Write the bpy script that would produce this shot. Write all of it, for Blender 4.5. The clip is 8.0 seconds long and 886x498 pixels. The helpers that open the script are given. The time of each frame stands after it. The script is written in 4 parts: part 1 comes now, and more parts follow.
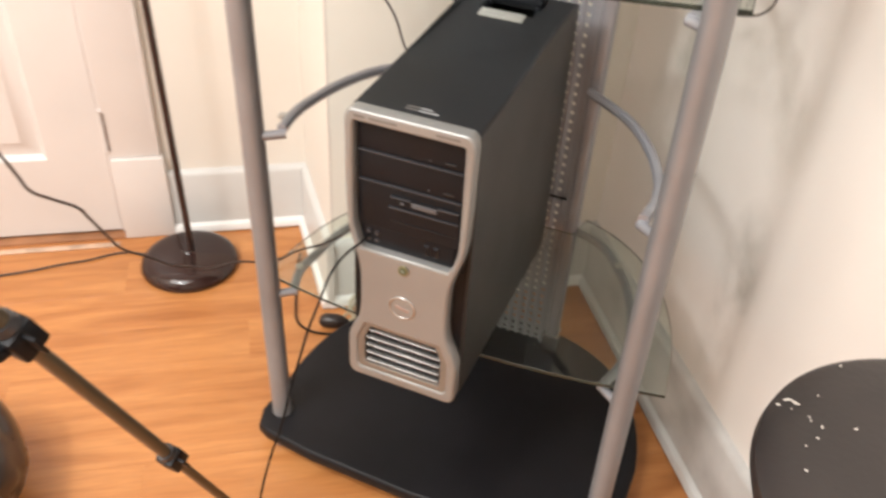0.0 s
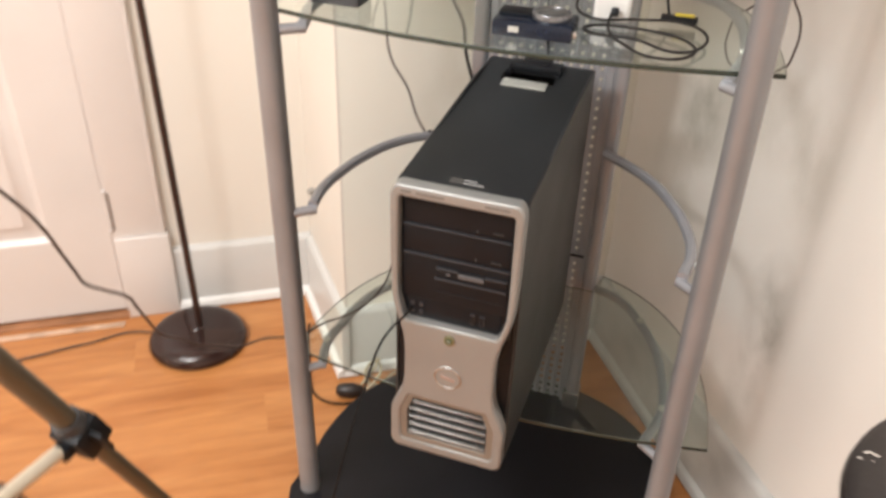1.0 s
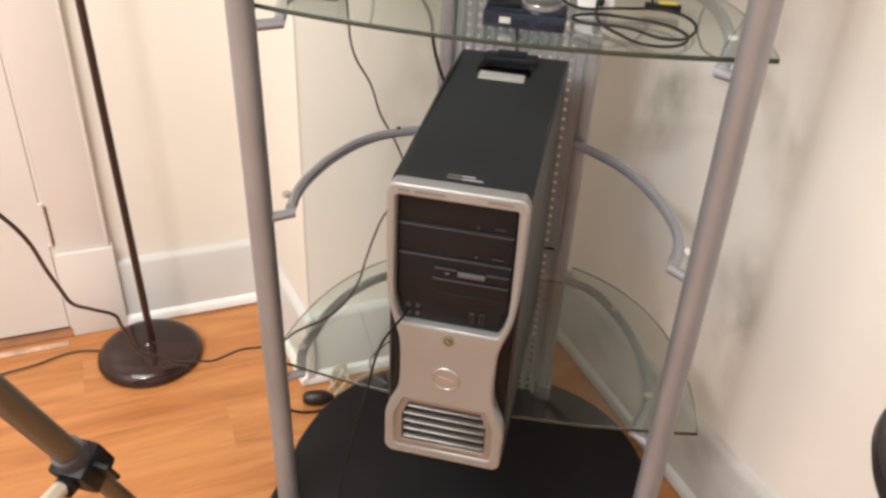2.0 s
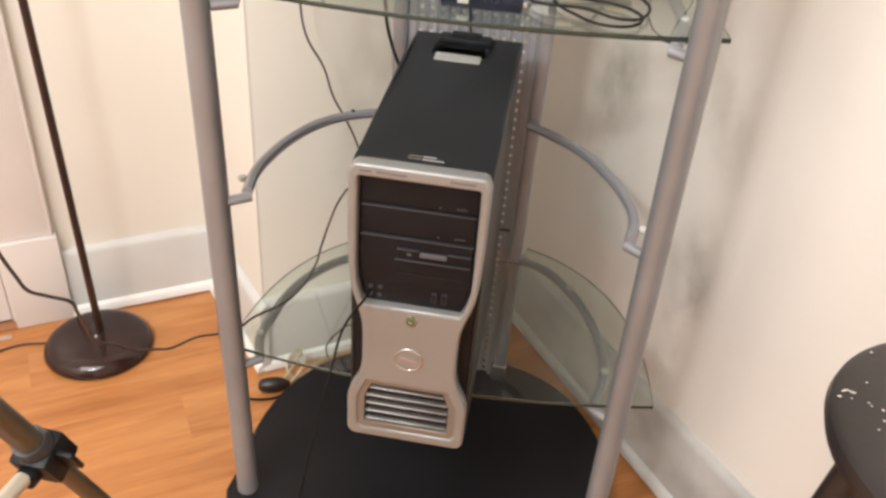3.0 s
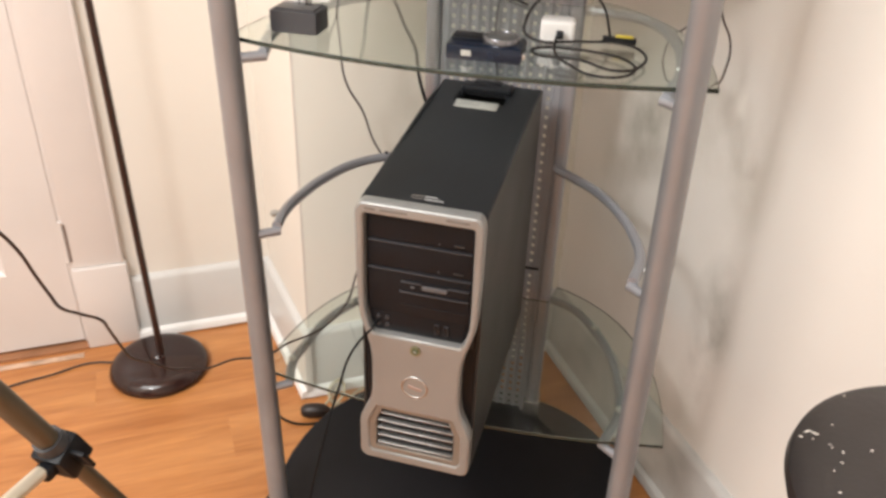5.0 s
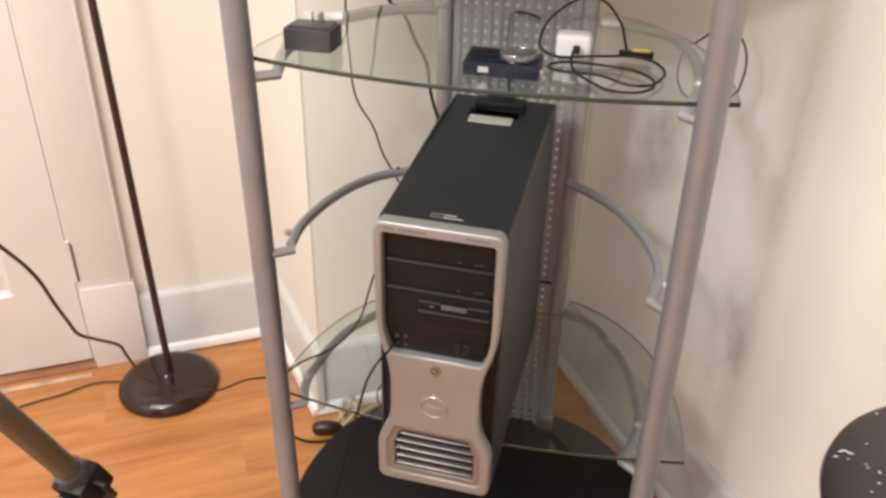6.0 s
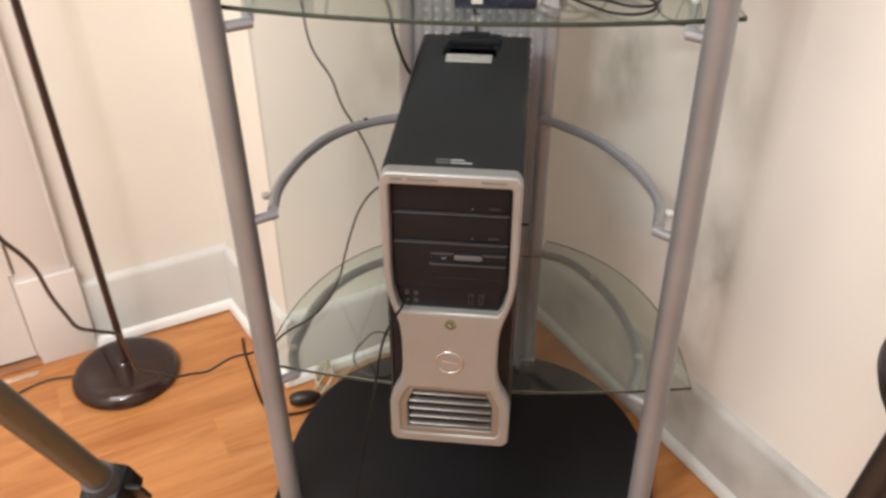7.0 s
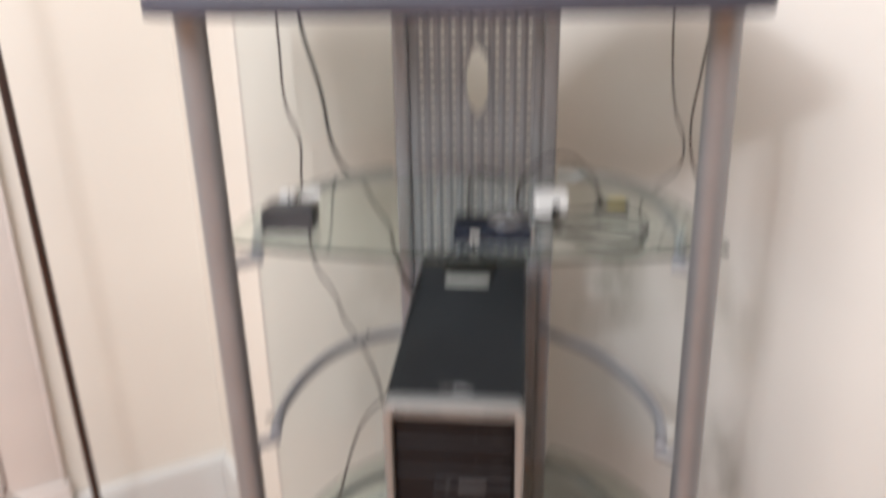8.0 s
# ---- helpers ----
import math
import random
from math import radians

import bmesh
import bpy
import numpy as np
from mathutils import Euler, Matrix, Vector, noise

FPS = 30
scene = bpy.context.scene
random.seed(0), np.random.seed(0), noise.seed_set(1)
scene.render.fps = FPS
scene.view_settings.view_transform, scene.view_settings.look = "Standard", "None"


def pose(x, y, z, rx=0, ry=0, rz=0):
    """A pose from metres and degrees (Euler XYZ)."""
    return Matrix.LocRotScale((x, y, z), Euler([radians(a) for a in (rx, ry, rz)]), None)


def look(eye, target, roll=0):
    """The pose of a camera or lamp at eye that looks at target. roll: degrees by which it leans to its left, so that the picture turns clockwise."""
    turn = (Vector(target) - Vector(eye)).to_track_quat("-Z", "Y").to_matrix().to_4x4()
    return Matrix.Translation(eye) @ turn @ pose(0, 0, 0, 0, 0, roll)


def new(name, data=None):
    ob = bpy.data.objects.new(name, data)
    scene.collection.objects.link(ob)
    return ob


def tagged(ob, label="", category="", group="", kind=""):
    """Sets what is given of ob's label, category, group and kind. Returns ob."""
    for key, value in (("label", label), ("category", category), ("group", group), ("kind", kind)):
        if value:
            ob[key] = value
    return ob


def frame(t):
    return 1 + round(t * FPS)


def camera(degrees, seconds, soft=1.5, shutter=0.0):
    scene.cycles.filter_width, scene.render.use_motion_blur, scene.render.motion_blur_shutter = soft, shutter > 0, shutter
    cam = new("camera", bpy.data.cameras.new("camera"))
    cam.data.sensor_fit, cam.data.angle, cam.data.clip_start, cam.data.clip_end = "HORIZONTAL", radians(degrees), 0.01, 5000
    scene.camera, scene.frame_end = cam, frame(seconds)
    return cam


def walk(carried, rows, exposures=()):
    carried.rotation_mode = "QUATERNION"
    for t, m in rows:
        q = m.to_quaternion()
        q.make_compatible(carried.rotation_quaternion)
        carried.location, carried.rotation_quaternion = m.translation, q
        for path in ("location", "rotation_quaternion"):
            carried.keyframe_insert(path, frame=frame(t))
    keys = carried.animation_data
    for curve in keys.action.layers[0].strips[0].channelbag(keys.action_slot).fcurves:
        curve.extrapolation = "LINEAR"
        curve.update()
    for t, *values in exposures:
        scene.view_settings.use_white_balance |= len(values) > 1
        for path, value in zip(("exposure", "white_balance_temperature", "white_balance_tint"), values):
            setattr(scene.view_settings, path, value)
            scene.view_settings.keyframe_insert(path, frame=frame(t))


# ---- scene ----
cam = camera(57.6, 8.0, 2.8, 0.8)
PATH = [
    (0, (0.076, -0.027, 1.225), (-0.551, 1.454, 0.036), 3.8),
    (0.5, (0.105, -0.078, 1.236), (-0.629, 1.411, 0.121), 3.9),
    (0.6, (0.097, -0.084, 1.239), (-0.632, 1.416, 0.136), 4.0),
    (1, (-0.016, -0.063, 1.242), (-0.605, 1.518, 0.167), 2.2),
    (1.2, (-0.053, -0.06, 1.236), (-0.588, 1.548, 0.175), 2.0),
    (2.3, (-0.122, -0.081, 1.225), (-0.47, 1.566, 0.146), 3.7),
    (2.5, (-0.124, -0.085, 1.226), (-0.439, 1.564, 0.139), 4.0),
    (3, (-0.134, -0.084, 1.219), (-0.391, 1.572, 0.128), 4.7),
    (3.5, (-0.131, -0.08, 1.225), (-0.383, 1.59, 0.153), 4.0),
    (4, (-0.117, -0.087, 1.231), (-0.36, 1.595, 0.177), 2.6),
    (4.5, (-0.077, -0.095, 1.244), (-0.384, 1.579, 0.194), 2.7),
    (5, (-0.014, -0.113, 1.255), (-0.501, 1.537, 0.235), 2.2),
    (5.2, (0.0, -0.114, 1.262), (-0.516, 1.531, 0.248), 1.9),
    (6.3, (-0.088, -0.101, 1.256), (-0.528, 1.575, 0.256), 0.7),
    (6.5, (-0.124, -0.099, 1.24), (-0.491, 1.565, 0.193), 0.4),
    (7, (-0.179, -0.092, 1.224), (-0.428, 1.563, 0.128), -0.1),
    (7.5, (-0.184, -0.088, 1.237), (-0.363, 1.616, 0.206), -0.2),
    (7.7, (-0.183, -0.086, 1.257), (-0.375, 1.667, 0.313), -0.7),
    (7.8, (-0.184, -0.08, 1.271), (-0.441, 1.719, 0.436), -1.3),
    (7.9, (-0.181, -0.093, 1.268), (-0.456, 1.728, 0.488), -1.5),
    (8, (-0.184, -0.089, 1.293), (-0.452, 1.762, 0.585), -0.9),
]
walk(cam, [(t, look(eye, target, roll)) for t, eye, target, roll in PATH],
     ((0.0, 0.23, 6390, 10), (0.5, 0.11, 6380, 10), (1.2, 0.07, 6380, 10), (3.5, 0.06, 6380, 10), (5.0, 0.03, 6380, 10), (6.5, -0.03, 6380, 10), (7.5, -0.06, 6350, 10), (7.7, -0.09, 6260, 10), (8.0, -0.22, 5880, 10)))

# ---- light ----
world = bpy.data.worlds.new("room_world")
scene.world = world
world.use_nodes = True
world.node_tree.nodes["Background"].inputs[0].default_value = (1.0, 0.95, 0.88, 1)
world.node_tree.nodes["Background"].inputs[1].default_value = 0.05


def bulb(x, y, z, watts, radius):
    data = bpy.data.lights.new("bulb_light", "POINT")
    data.energy, data.shadow_soft_size, data.color = watts, radius, (1.0, 0.985, 0.96)
    ob = new("bulb_light", data)
    ob.location = (x, y, z)
    return ob


bulb(-0.92, -0.62, 2.02, 24.5, 0.05)
bulb(-0.76, -0.66, 2.02, 24.5, 0.05)
# added soft fill that lightens the shadows; the room has no such panel
area = bpy.data.lights.new("soft_fill_light", "AREA")
area.energy, area.size, area.color = 66.0, 1.6, (1.0, 0.985, 0.96)
fill_ob = new("soft_fill_light", area)
fill_ob.matrix_world = pose(-1.10, -0.75, 2.5)

# ---- materials ----


def mat(name, col, rough=0.5, metal=0.0, var=0.12, scale=6.0, bump=0.05, bscale=120.0, stretch=(1, 1, 1), tint=None, coat=0.0, spec=0.5):
    """Painted, plastic or metal surface with two scales of variation and fine relief."""
    m = bpy.data.materials.new(name)
    m.use_nodes = True
    nt = m.node_tree
    n, l = nt.nodes, nt.links
    b = n["Principled BSDF"]
    b.inputs["Metallic"].default_value = metal
    b.inputs["Coat Weight"].default_value = coat
    b.inputs["Specular IOR Level"].default_value = spec
    tc, mp = n.new("ShaderNodeTexCoord"), n.new("ShaderNodeMapping")
    mp.inputs["Scale"].default_value = stretch
    l.new(tc.outputs["Object"], mp.inputs[0])
    n1, n2 = n.new("ShaderNodeTexNoise"), n.new("ShaderNodeTexNoise")
    n1.inputs["Scale"].default_value, n2.inputs["Scale"].default_value = scale, bscale
    n1.inputs["Detail"].default_value, n2.inputs["Detail"].default_value = 5, 3
    l.new(mp.outputs[0], n1.inputs["Vector"])
    l.new(mp.outputs[0], n2.inputs["Vector"])
    ramp = n.new("ShaderNodeValToRGB")
    dark = tint or tuple(c * (1 - var) for c in col)
    light = tuple(min(1, c * (1 + var * 0.6)) for c in col)
    ramp.color_ramp.elements[0].position, ramp.color_ramp.elements[1].position = 0.3, 0.7
    ramp.color_ramp.elements[0].color, ramp.color_ramp.elements[1].color = (*dark, 1), (*light, 1)
    l.new(n1.outputs[0], ramp.inputs[0])
    l.new(ramp.outputs[0], b.inputs["Base Color"])
    mr = n.new("ShaderNodeMapRange")
    mr.inputs["To Min"].default_value, mr.inputs["To Max"].default_value = max(0.02, rough - 0.08), min(1, rough + 0.08)
    l.new(n1.outputs[0], mr.inputs[0])
    l.new(mr.outputs[0], b.inputs["Roughness"])
    bp = n.new("ShaderNodeBump")
    bp.inputs["Strength"].default_value, bp.inputs["Distance"].default_value = bump, 0.002
    l.new(n2.outputs[0], bp.inputs["Height"])
    l.new(bp.outputs[0], b.inputs["Normal"])
    return m


def wall_paint(name, col, blobs=()):
    """Cream wall paint with roller relief; blobs: (place, radius, strength) of grey scuffs and mildew."""
    m = mat(name, col, 0.55, 0, 0.05, 2.0, 0.12, 260.0)
    nt = m.node_tree
    n, l = nt.nodes, nt.links
    b = n["Principled BSDF"]
    last = b.inputs["Base Color"].links[0].from_socket
    tc, streak = n.new("ShaderNodeTexCoord"), n.new("ShaderNodeMapping")
    streak.inputs["Scale"].default_value = (1.1, 1.1, 0.8)
    l.new(tc.outputs["Object"], streak.inputs[0])
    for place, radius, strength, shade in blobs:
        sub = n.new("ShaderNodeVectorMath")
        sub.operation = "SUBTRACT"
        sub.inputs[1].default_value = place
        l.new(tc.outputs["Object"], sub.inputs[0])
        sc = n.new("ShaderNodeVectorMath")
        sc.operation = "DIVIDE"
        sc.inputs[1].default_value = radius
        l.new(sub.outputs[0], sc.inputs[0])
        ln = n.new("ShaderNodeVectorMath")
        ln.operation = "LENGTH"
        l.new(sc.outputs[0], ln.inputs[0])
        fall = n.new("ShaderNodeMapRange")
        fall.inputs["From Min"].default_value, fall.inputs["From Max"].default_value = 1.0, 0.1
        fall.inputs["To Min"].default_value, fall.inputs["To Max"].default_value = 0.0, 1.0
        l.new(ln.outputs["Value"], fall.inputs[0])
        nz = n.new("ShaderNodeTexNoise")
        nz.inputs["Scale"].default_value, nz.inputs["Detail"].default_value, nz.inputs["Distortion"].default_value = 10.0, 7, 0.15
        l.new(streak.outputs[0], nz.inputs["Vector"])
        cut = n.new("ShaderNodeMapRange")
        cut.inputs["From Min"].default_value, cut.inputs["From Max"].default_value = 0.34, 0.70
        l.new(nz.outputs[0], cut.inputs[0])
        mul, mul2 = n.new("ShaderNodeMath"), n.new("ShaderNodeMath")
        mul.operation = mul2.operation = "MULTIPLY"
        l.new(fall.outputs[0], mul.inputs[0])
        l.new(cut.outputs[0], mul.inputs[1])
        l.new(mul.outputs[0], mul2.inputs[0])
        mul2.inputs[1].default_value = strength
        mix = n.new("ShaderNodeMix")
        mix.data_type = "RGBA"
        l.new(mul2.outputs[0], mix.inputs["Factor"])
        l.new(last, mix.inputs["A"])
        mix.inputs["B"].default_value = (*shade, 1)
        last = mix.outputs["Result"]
    l.new(last, b.inputs["Base Color"])
    return m


def wood_floor():
    """Orange laminate: long grain streaks, each plank a little different, glossy varnish."""
    m = bpy.data.materials.new("orange_laminate")
    m.use_nodes = True
    n, l = m.node_tree.nodes, m.node_tree.links
    b = n["Principled BSDF"]
    tc, mp, oi = n.new("ShaderNodeTexCoord"), n.new("ShaderNodeMapping"), n.new("ShaderNodeObjectInfo")
    mp.inputs["Scale"].default_value = (1.3, 11.0, 6.0)
    shift = n.new("ShaderNodeVectorMath")
    shift.operation = "SCALE"
    comb = n.new("ShaderNodeCombineXYZ")
    for i in range(3):
        l.new(oi.outputs["Random"], comb.inputs[i])
    shift.inputs["Scale"].default_value = 37.0
    l.new(comb.outputs[0], shift.inputs[0])
    l.new(tc.outputs["Object"], mp.inputs[0])
    add = n.new("ShaderNodeVectorMath")
    l.new(mp.outputs[0], add.inputs[0])
    l.new(shift.outputs[0], add.inputs[1])
    grain, fine = n.new("ShaderNodeTexNoise"), n.new("ShaderNodeTexNoise")
    grain.inputs["Scale"].default_value, grain.inputs["Detail"].default_value, grain.inputs["Distortion"].default_value = 1.6, 6, 1.1
    fine.inputs["Scale"].default_value, fine.inputs["Detail"].default_value = 14, 4
    l.new(add.outputs[0], grain.inputs["Vector"])
    l.new(add.outputs[0], fine.inputs["Vector"])
    ramp = n.new("ShaderNodeValToRGB")
    e = ramp.color_ramp.elements
    e[0].position, e[0].color = 0.30, (0.40, 0.142, 0.038, 1)
    e[1].position, e[1].color = 0.69, (0.63, 0.278, 0.094, 1)
    mid = e.new(0.45)
    mid.color = (0.52, 0.21, 0.064, 1)
    l.new(grain.outputs[0], ramp.inputs[0])
    mix = n.new("ShaderNodeMix")
    mix.data_type, mix.blend_type = "RGBA", "MULTIPLY"
    mix.inputs["Factor"].default_value = 0.32
    l.new(ramp.outputs[0], mix.inputs["A"])
    l.new(fine.outputs[0], mix.inputs["B"])
    hsv = n.new("ShaderNodeHueSaturation")
    mr = n.new("ShaderNodeMapRange")
    mr.inputs["To Min"].default_value, mr.inputs["To Max"].default_value = 1.0, 1.06
    l.new(oi.outputs["Random"], mr.inputs[0])
    l.new(mr.outputs[0], hsv.inputs["Value"])
    l.new(mix.outputs["Result"], hsv.inputs["Color"])
    l.new(hsv.outputs[0], b.inputs["Base Color"])
    b.inputs["Roughness"].default_value = 0.32
    bp = n.new("ShaderNodeBump")
    bp.inputs["Strength"].default_value, bp.inputs["Distance"].default_value = 0.06, 0.001
    l.new(fine.outputs[0], bp.inputs["Height"])
    l.new(bp.outputs[0], b.inputs["Normal"])
    return m


def glass_mat(name, tint, rough=0.0):
    m = bpy.data.materials.new(name)
    m.use_nodes = True
    b = m.node_tree.nodes["Principled BSDF"]
    b.inputs["Base Color"].default_value = (*tint, 1)
    b.inputs["Transmission Weight"].default_value = 1.0
    b.inputs["Roughness"].default_value = rough
    b.inputs["IOR"].default_value = 1.5
    return m


# one cream paint in three tones, lighter near the stand to balance the lighting
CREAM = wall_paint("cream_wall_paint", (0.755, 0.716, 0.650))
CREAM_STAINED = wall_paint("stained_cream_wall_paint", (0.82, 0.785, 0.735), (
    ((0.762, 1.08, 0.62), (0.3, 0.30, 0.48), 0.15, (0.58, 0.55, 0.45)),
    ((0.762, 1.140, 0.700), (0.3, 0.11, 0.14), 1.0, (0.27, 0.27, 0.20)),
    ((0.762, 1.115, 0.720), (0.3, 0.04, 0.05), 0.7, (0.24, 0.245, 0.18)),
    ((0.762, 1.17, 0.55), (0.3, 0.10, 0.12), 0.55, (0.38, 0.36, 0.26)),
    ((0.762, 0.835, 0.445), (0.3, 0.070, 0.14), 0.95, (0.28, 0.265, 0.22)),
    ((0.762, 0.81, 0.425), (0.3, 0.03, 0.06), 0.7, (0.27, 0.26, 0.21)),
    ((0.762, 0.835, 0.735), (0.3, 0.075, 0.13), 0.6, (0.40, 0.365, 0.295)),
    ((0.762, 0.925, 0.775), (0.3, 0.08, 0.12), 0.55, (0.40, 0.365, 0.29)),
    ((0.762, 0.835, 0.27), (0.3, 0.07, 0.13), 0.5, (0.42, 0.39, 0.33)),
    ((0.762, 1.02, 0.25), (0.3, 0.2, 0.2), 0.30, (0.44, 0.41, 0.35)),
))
# base colour raised to offset the shade behind the stand; blobs are stains
CREAM_CORNER = wall_paint("shade_lifted_cream_wall_paint", (0.87, 0.848, 0.765), (
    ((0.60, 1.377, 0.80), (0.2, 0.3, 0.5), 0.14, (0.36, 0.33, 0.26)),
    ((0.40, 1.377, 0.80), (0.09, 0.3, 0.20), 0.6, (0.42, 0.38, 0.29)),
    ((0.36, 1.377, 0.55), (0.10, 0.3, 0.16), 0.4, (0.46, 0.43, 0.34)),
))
# white trim in several tones: board faces greyer than their quarter rounds
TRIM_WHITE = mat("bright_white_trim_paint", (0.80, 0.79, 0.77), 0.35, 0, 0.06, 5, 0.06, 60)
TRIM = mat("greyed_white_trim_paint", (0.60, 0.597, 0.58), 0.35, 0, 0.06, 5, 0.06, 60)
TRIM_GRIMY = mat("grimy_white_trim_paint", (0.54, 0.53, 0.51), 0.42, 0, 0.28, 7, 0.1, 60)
DOOR = mat("white_door_paint", (0.685, 0.64, 0.61), 0.33, 0, 0.05, 4, 0.08, 50)
CEIL = mat("ceiling_paint", (0.8, 0.78, 0.74), 0.8)
LAMINATE = wood_floor()
SUBFLOOR = mat("dark_gap", (0.10, 0.045, 0.015), 0.8)
SILL = mat("worn_sill_wood", (0.33, 0.15, 0.07), 0.5, 0, 0.35, 9, 0.2, 80)
TAPE = mat("glossy_clear_tape", (0.60, 0.40, 0.27), 0.14, 0, 0.35, 22, 0.9, 55, coat=1.0)
SILVER = mat("silver_paint", (0.277, 0.279, 0.290), 0.36, 0.34, 0.10, 12, 0.04, 300)
SILVER_ARM = mat("pale_silver_paint", (0.31, 0.31, 0.33), 0.34, 0.35, 0.08, 14, 0.04, 300)
SILVER_DARK = mat("grey_sheet_metal", (0.34, 0.345, 0.37), 0.42, 0.3, 0.16, 7, 0.06, 200)
CHROME = mat("bright_metal", (0.62, 0.61, 0.60), 0.22, 0.9, 0.08, 20, 0.02, 200)
BOARD = mat("black_laminate_board", (0.0095, 0.0093, 0.0112), 0.46, 0, 0.25, 10, 0.12, 260, spec=0.22)
TOPBOARD = mat("dark_top_board", (0.05, 0.05, 0.07), 0.4, 0, 0.2, 10, 0.1, 260)
GLASS_EDGE = glass_mat("ground_glass_edge", (0.055, 0.075, 0.058), 0.25)
GLASS_EDGE.node_tree.nodes["Principled BSDF"].inputs["Transmission Weight"].default_value = 0.45
GLASS = glass_mat("green_float_glass", (0.82, 0.885, 0.845))
CASE_BLACK = mat("black_powder_coat", (0.0158, 0.0172, 0.0192), 0.5, 0, 0.2, 14, 0.25, 420, spec=0.35)
CASE_SIDE = mat("dark_grey_steel_side", (0.026, 0.0262, 0.0265), 0.42, 0.1, 0.18, 9, 0.12, 380)
PLASTIC_BLACK = mat("black_plastic", (0.0078, 0.0088, 0.0112), 0.42, 0, 0.2, 20, 0.08, 300, spec=0.22)
BAY_GREY = mat("charcoal_bay_edge", (0.040, 0.040, 0.044), 0.4, 0, 0.15, 20, 0.05, 300)
BEZEL = mat("silver_beige_plastic", (0.295, 0.298, 0.292), 0.32, 0.35, 0.07, 8, 0.06, 500)
BEZEL_TRIM = mat("champagne_plastic", (0.25, 0.228, 0.20), 0.36, 0.4, 0.08, 10, 0.05, 400)
SLAT = mat("satin_grille_metal", (0.30, 0.296, 0.29), 0.25, 0.8, 0.1, 20, 0.03, 300)
INK = mat("grey_print", (0.17, 0.155, 0.145), 0.5)
WHITE_INK = mat("white_print", (0.42, 0.42, 0.42), 0.5)
ADAPTER = mat("charcoal_adapter_plastic", (0.040, 0.039, 0.043), 0.35, 0, 0.15, 20, 0.05, 300)
BADGE_RED = mat("faded_reddish_enamel", (0.36, 0.26, 0.225), 0.4)
PLUG_BROWN = mat("dark_brown_moulded_plug", (0.020, 0.013, 0.011), 0.4, 0, 0.2, 30, 0.06, 200)
LABEL_INK = mat("faded_label_print", (0.28, 0.27, 0.25), 0.5)
RECESS = mat("brown_dusty_recess", (0.030, 0.020, 0.014), 0.6)
WHITE_INK_DIM = mat("faint_grey_print", (0.10, 0.10, 0.105), 0.5)
LABEL = mat("silver_label", (0.44, 0.43, 0.39), 0.35, 0.2, 0.2, 30, 0.05, 200)
BUMPER = mat("clear_rubber", (0.62, 0.60, 0.56), 0.2, 0, 0.1, 30)
LENS_DISC = mat("smoked_lens_cover", (0.13, 0.13, 0.125), 0.25, 0.3, 0.1, 20)
LENS_RING = mat("smoked_chrome_ring", (0.22, 0.225, 0.24), 0.18, 0.8, 0.1, 20, 0.02, 200)
BRASS = mat("worn_brass_ring", (0.24, 0.235, 0.14), 0.35, 0.6, 0.15, 40)
GREEN_LENS = mat("green_power_lens", (0.08, 0.11, 0.05), 0.3)
BROWN = mat("glossy_dark_brown_enamel", (0.026, 0.011, 0.009), 0.09, 0, 0.2, 6, 0.015, 60, spec=0.5)
BROWN_POLE = mat("dark_brown_pole_enamel", (0.035, 0.017, 0.013), 0.3, 0.1, 0.2, 12, 0.04, 90)
STOOL = mat("worn_black_stool_paint", (0.022, 0.018, 0.0175), 0.38, 0, 0.3, 8, 0.15, 140)
CHIP = mat("bare_wood_chip", (0.70, 0.66, 0.60), 0.7, 0, 0.2, 40)
CABLE = mat("black_cable_rubber", (0.010, 0.0095, 0.0095), 0.65, 0, 0.2, 30, spec=0.12)
CABLE_GREY = mat("dusty_charcoal_cable", (0.022, 0.020, 0.019), 0.6, 0, 0.2, 30, spec=0.2)
CABLE_BROWN = mat("dark_brown_cord", (0.05, 0.035, 0.03), 0.5, 0, 0.2, 30)
CABLE_CREAM = mat("aged_cream_cord", (0.47, 0.41, 0.28), 0.5, 0, 0.2, 30)
WHITE_PLASTIC = mat("white_plastic", (0.80, 0.79, 0.77), 0.35, 0, 0.06, 12, 0.03, 200)
YELLOW = mat("yellow_plastic_sleeve", (0.62, 0.50, 0.05), 0.45, 0, 0.15, 20)
BLUE_BLACK = mat("dark_blue_camera_shell", (0.004, 0.010, 0.024), 0.25, 0.1, 0.2, 20, 0.05, 300)
OLIVE = mat("olive_bronze_aluminium", (0.125, 0.100, 0.066), 0.42, 0.4, 0.15, 9, 0.06, 220)
OLIVE_LIGHT = mat("pale_champagne_aluminium", (0.62, 0.56, 0.45), 0.4, 0.5, 0.1, 12)
BAG = mat("dark_translucent_bag_film", (0.05, 0.037, 0.031), 0.3, 0, 0.45, 16, 0.5, 30)
BAG_PATCH = mat("creased_pale_bag_patch", (0.17, 0.14, 0.115), 0.3, 0, 0.3, 20, 0.4, 40)

# ---- mesh helpers ----


def mesh_from(bm, name, material, smooth=True):
    me = bpy.data.meshes.new(name)
    bm.normal_update()
    bm.to_mesh(me)
    bm.free()
    if smooth:
        me.shade_smooth()
        me.set_sharp_from_angle(angle=radians(35))
    me.materials.append(material)
    return me


def part(name, bm, material, parent=None, label=""):
    """Links a bmesh, or a ready mesh, as one object, under a thing or a part."""
    me = mesh_from(bm, name, material) if isinstance(bm, bmesh.types.BMesh) else bm
    ob = new(name, me)
    ob.parent = parent
    return tagged(ob, label)


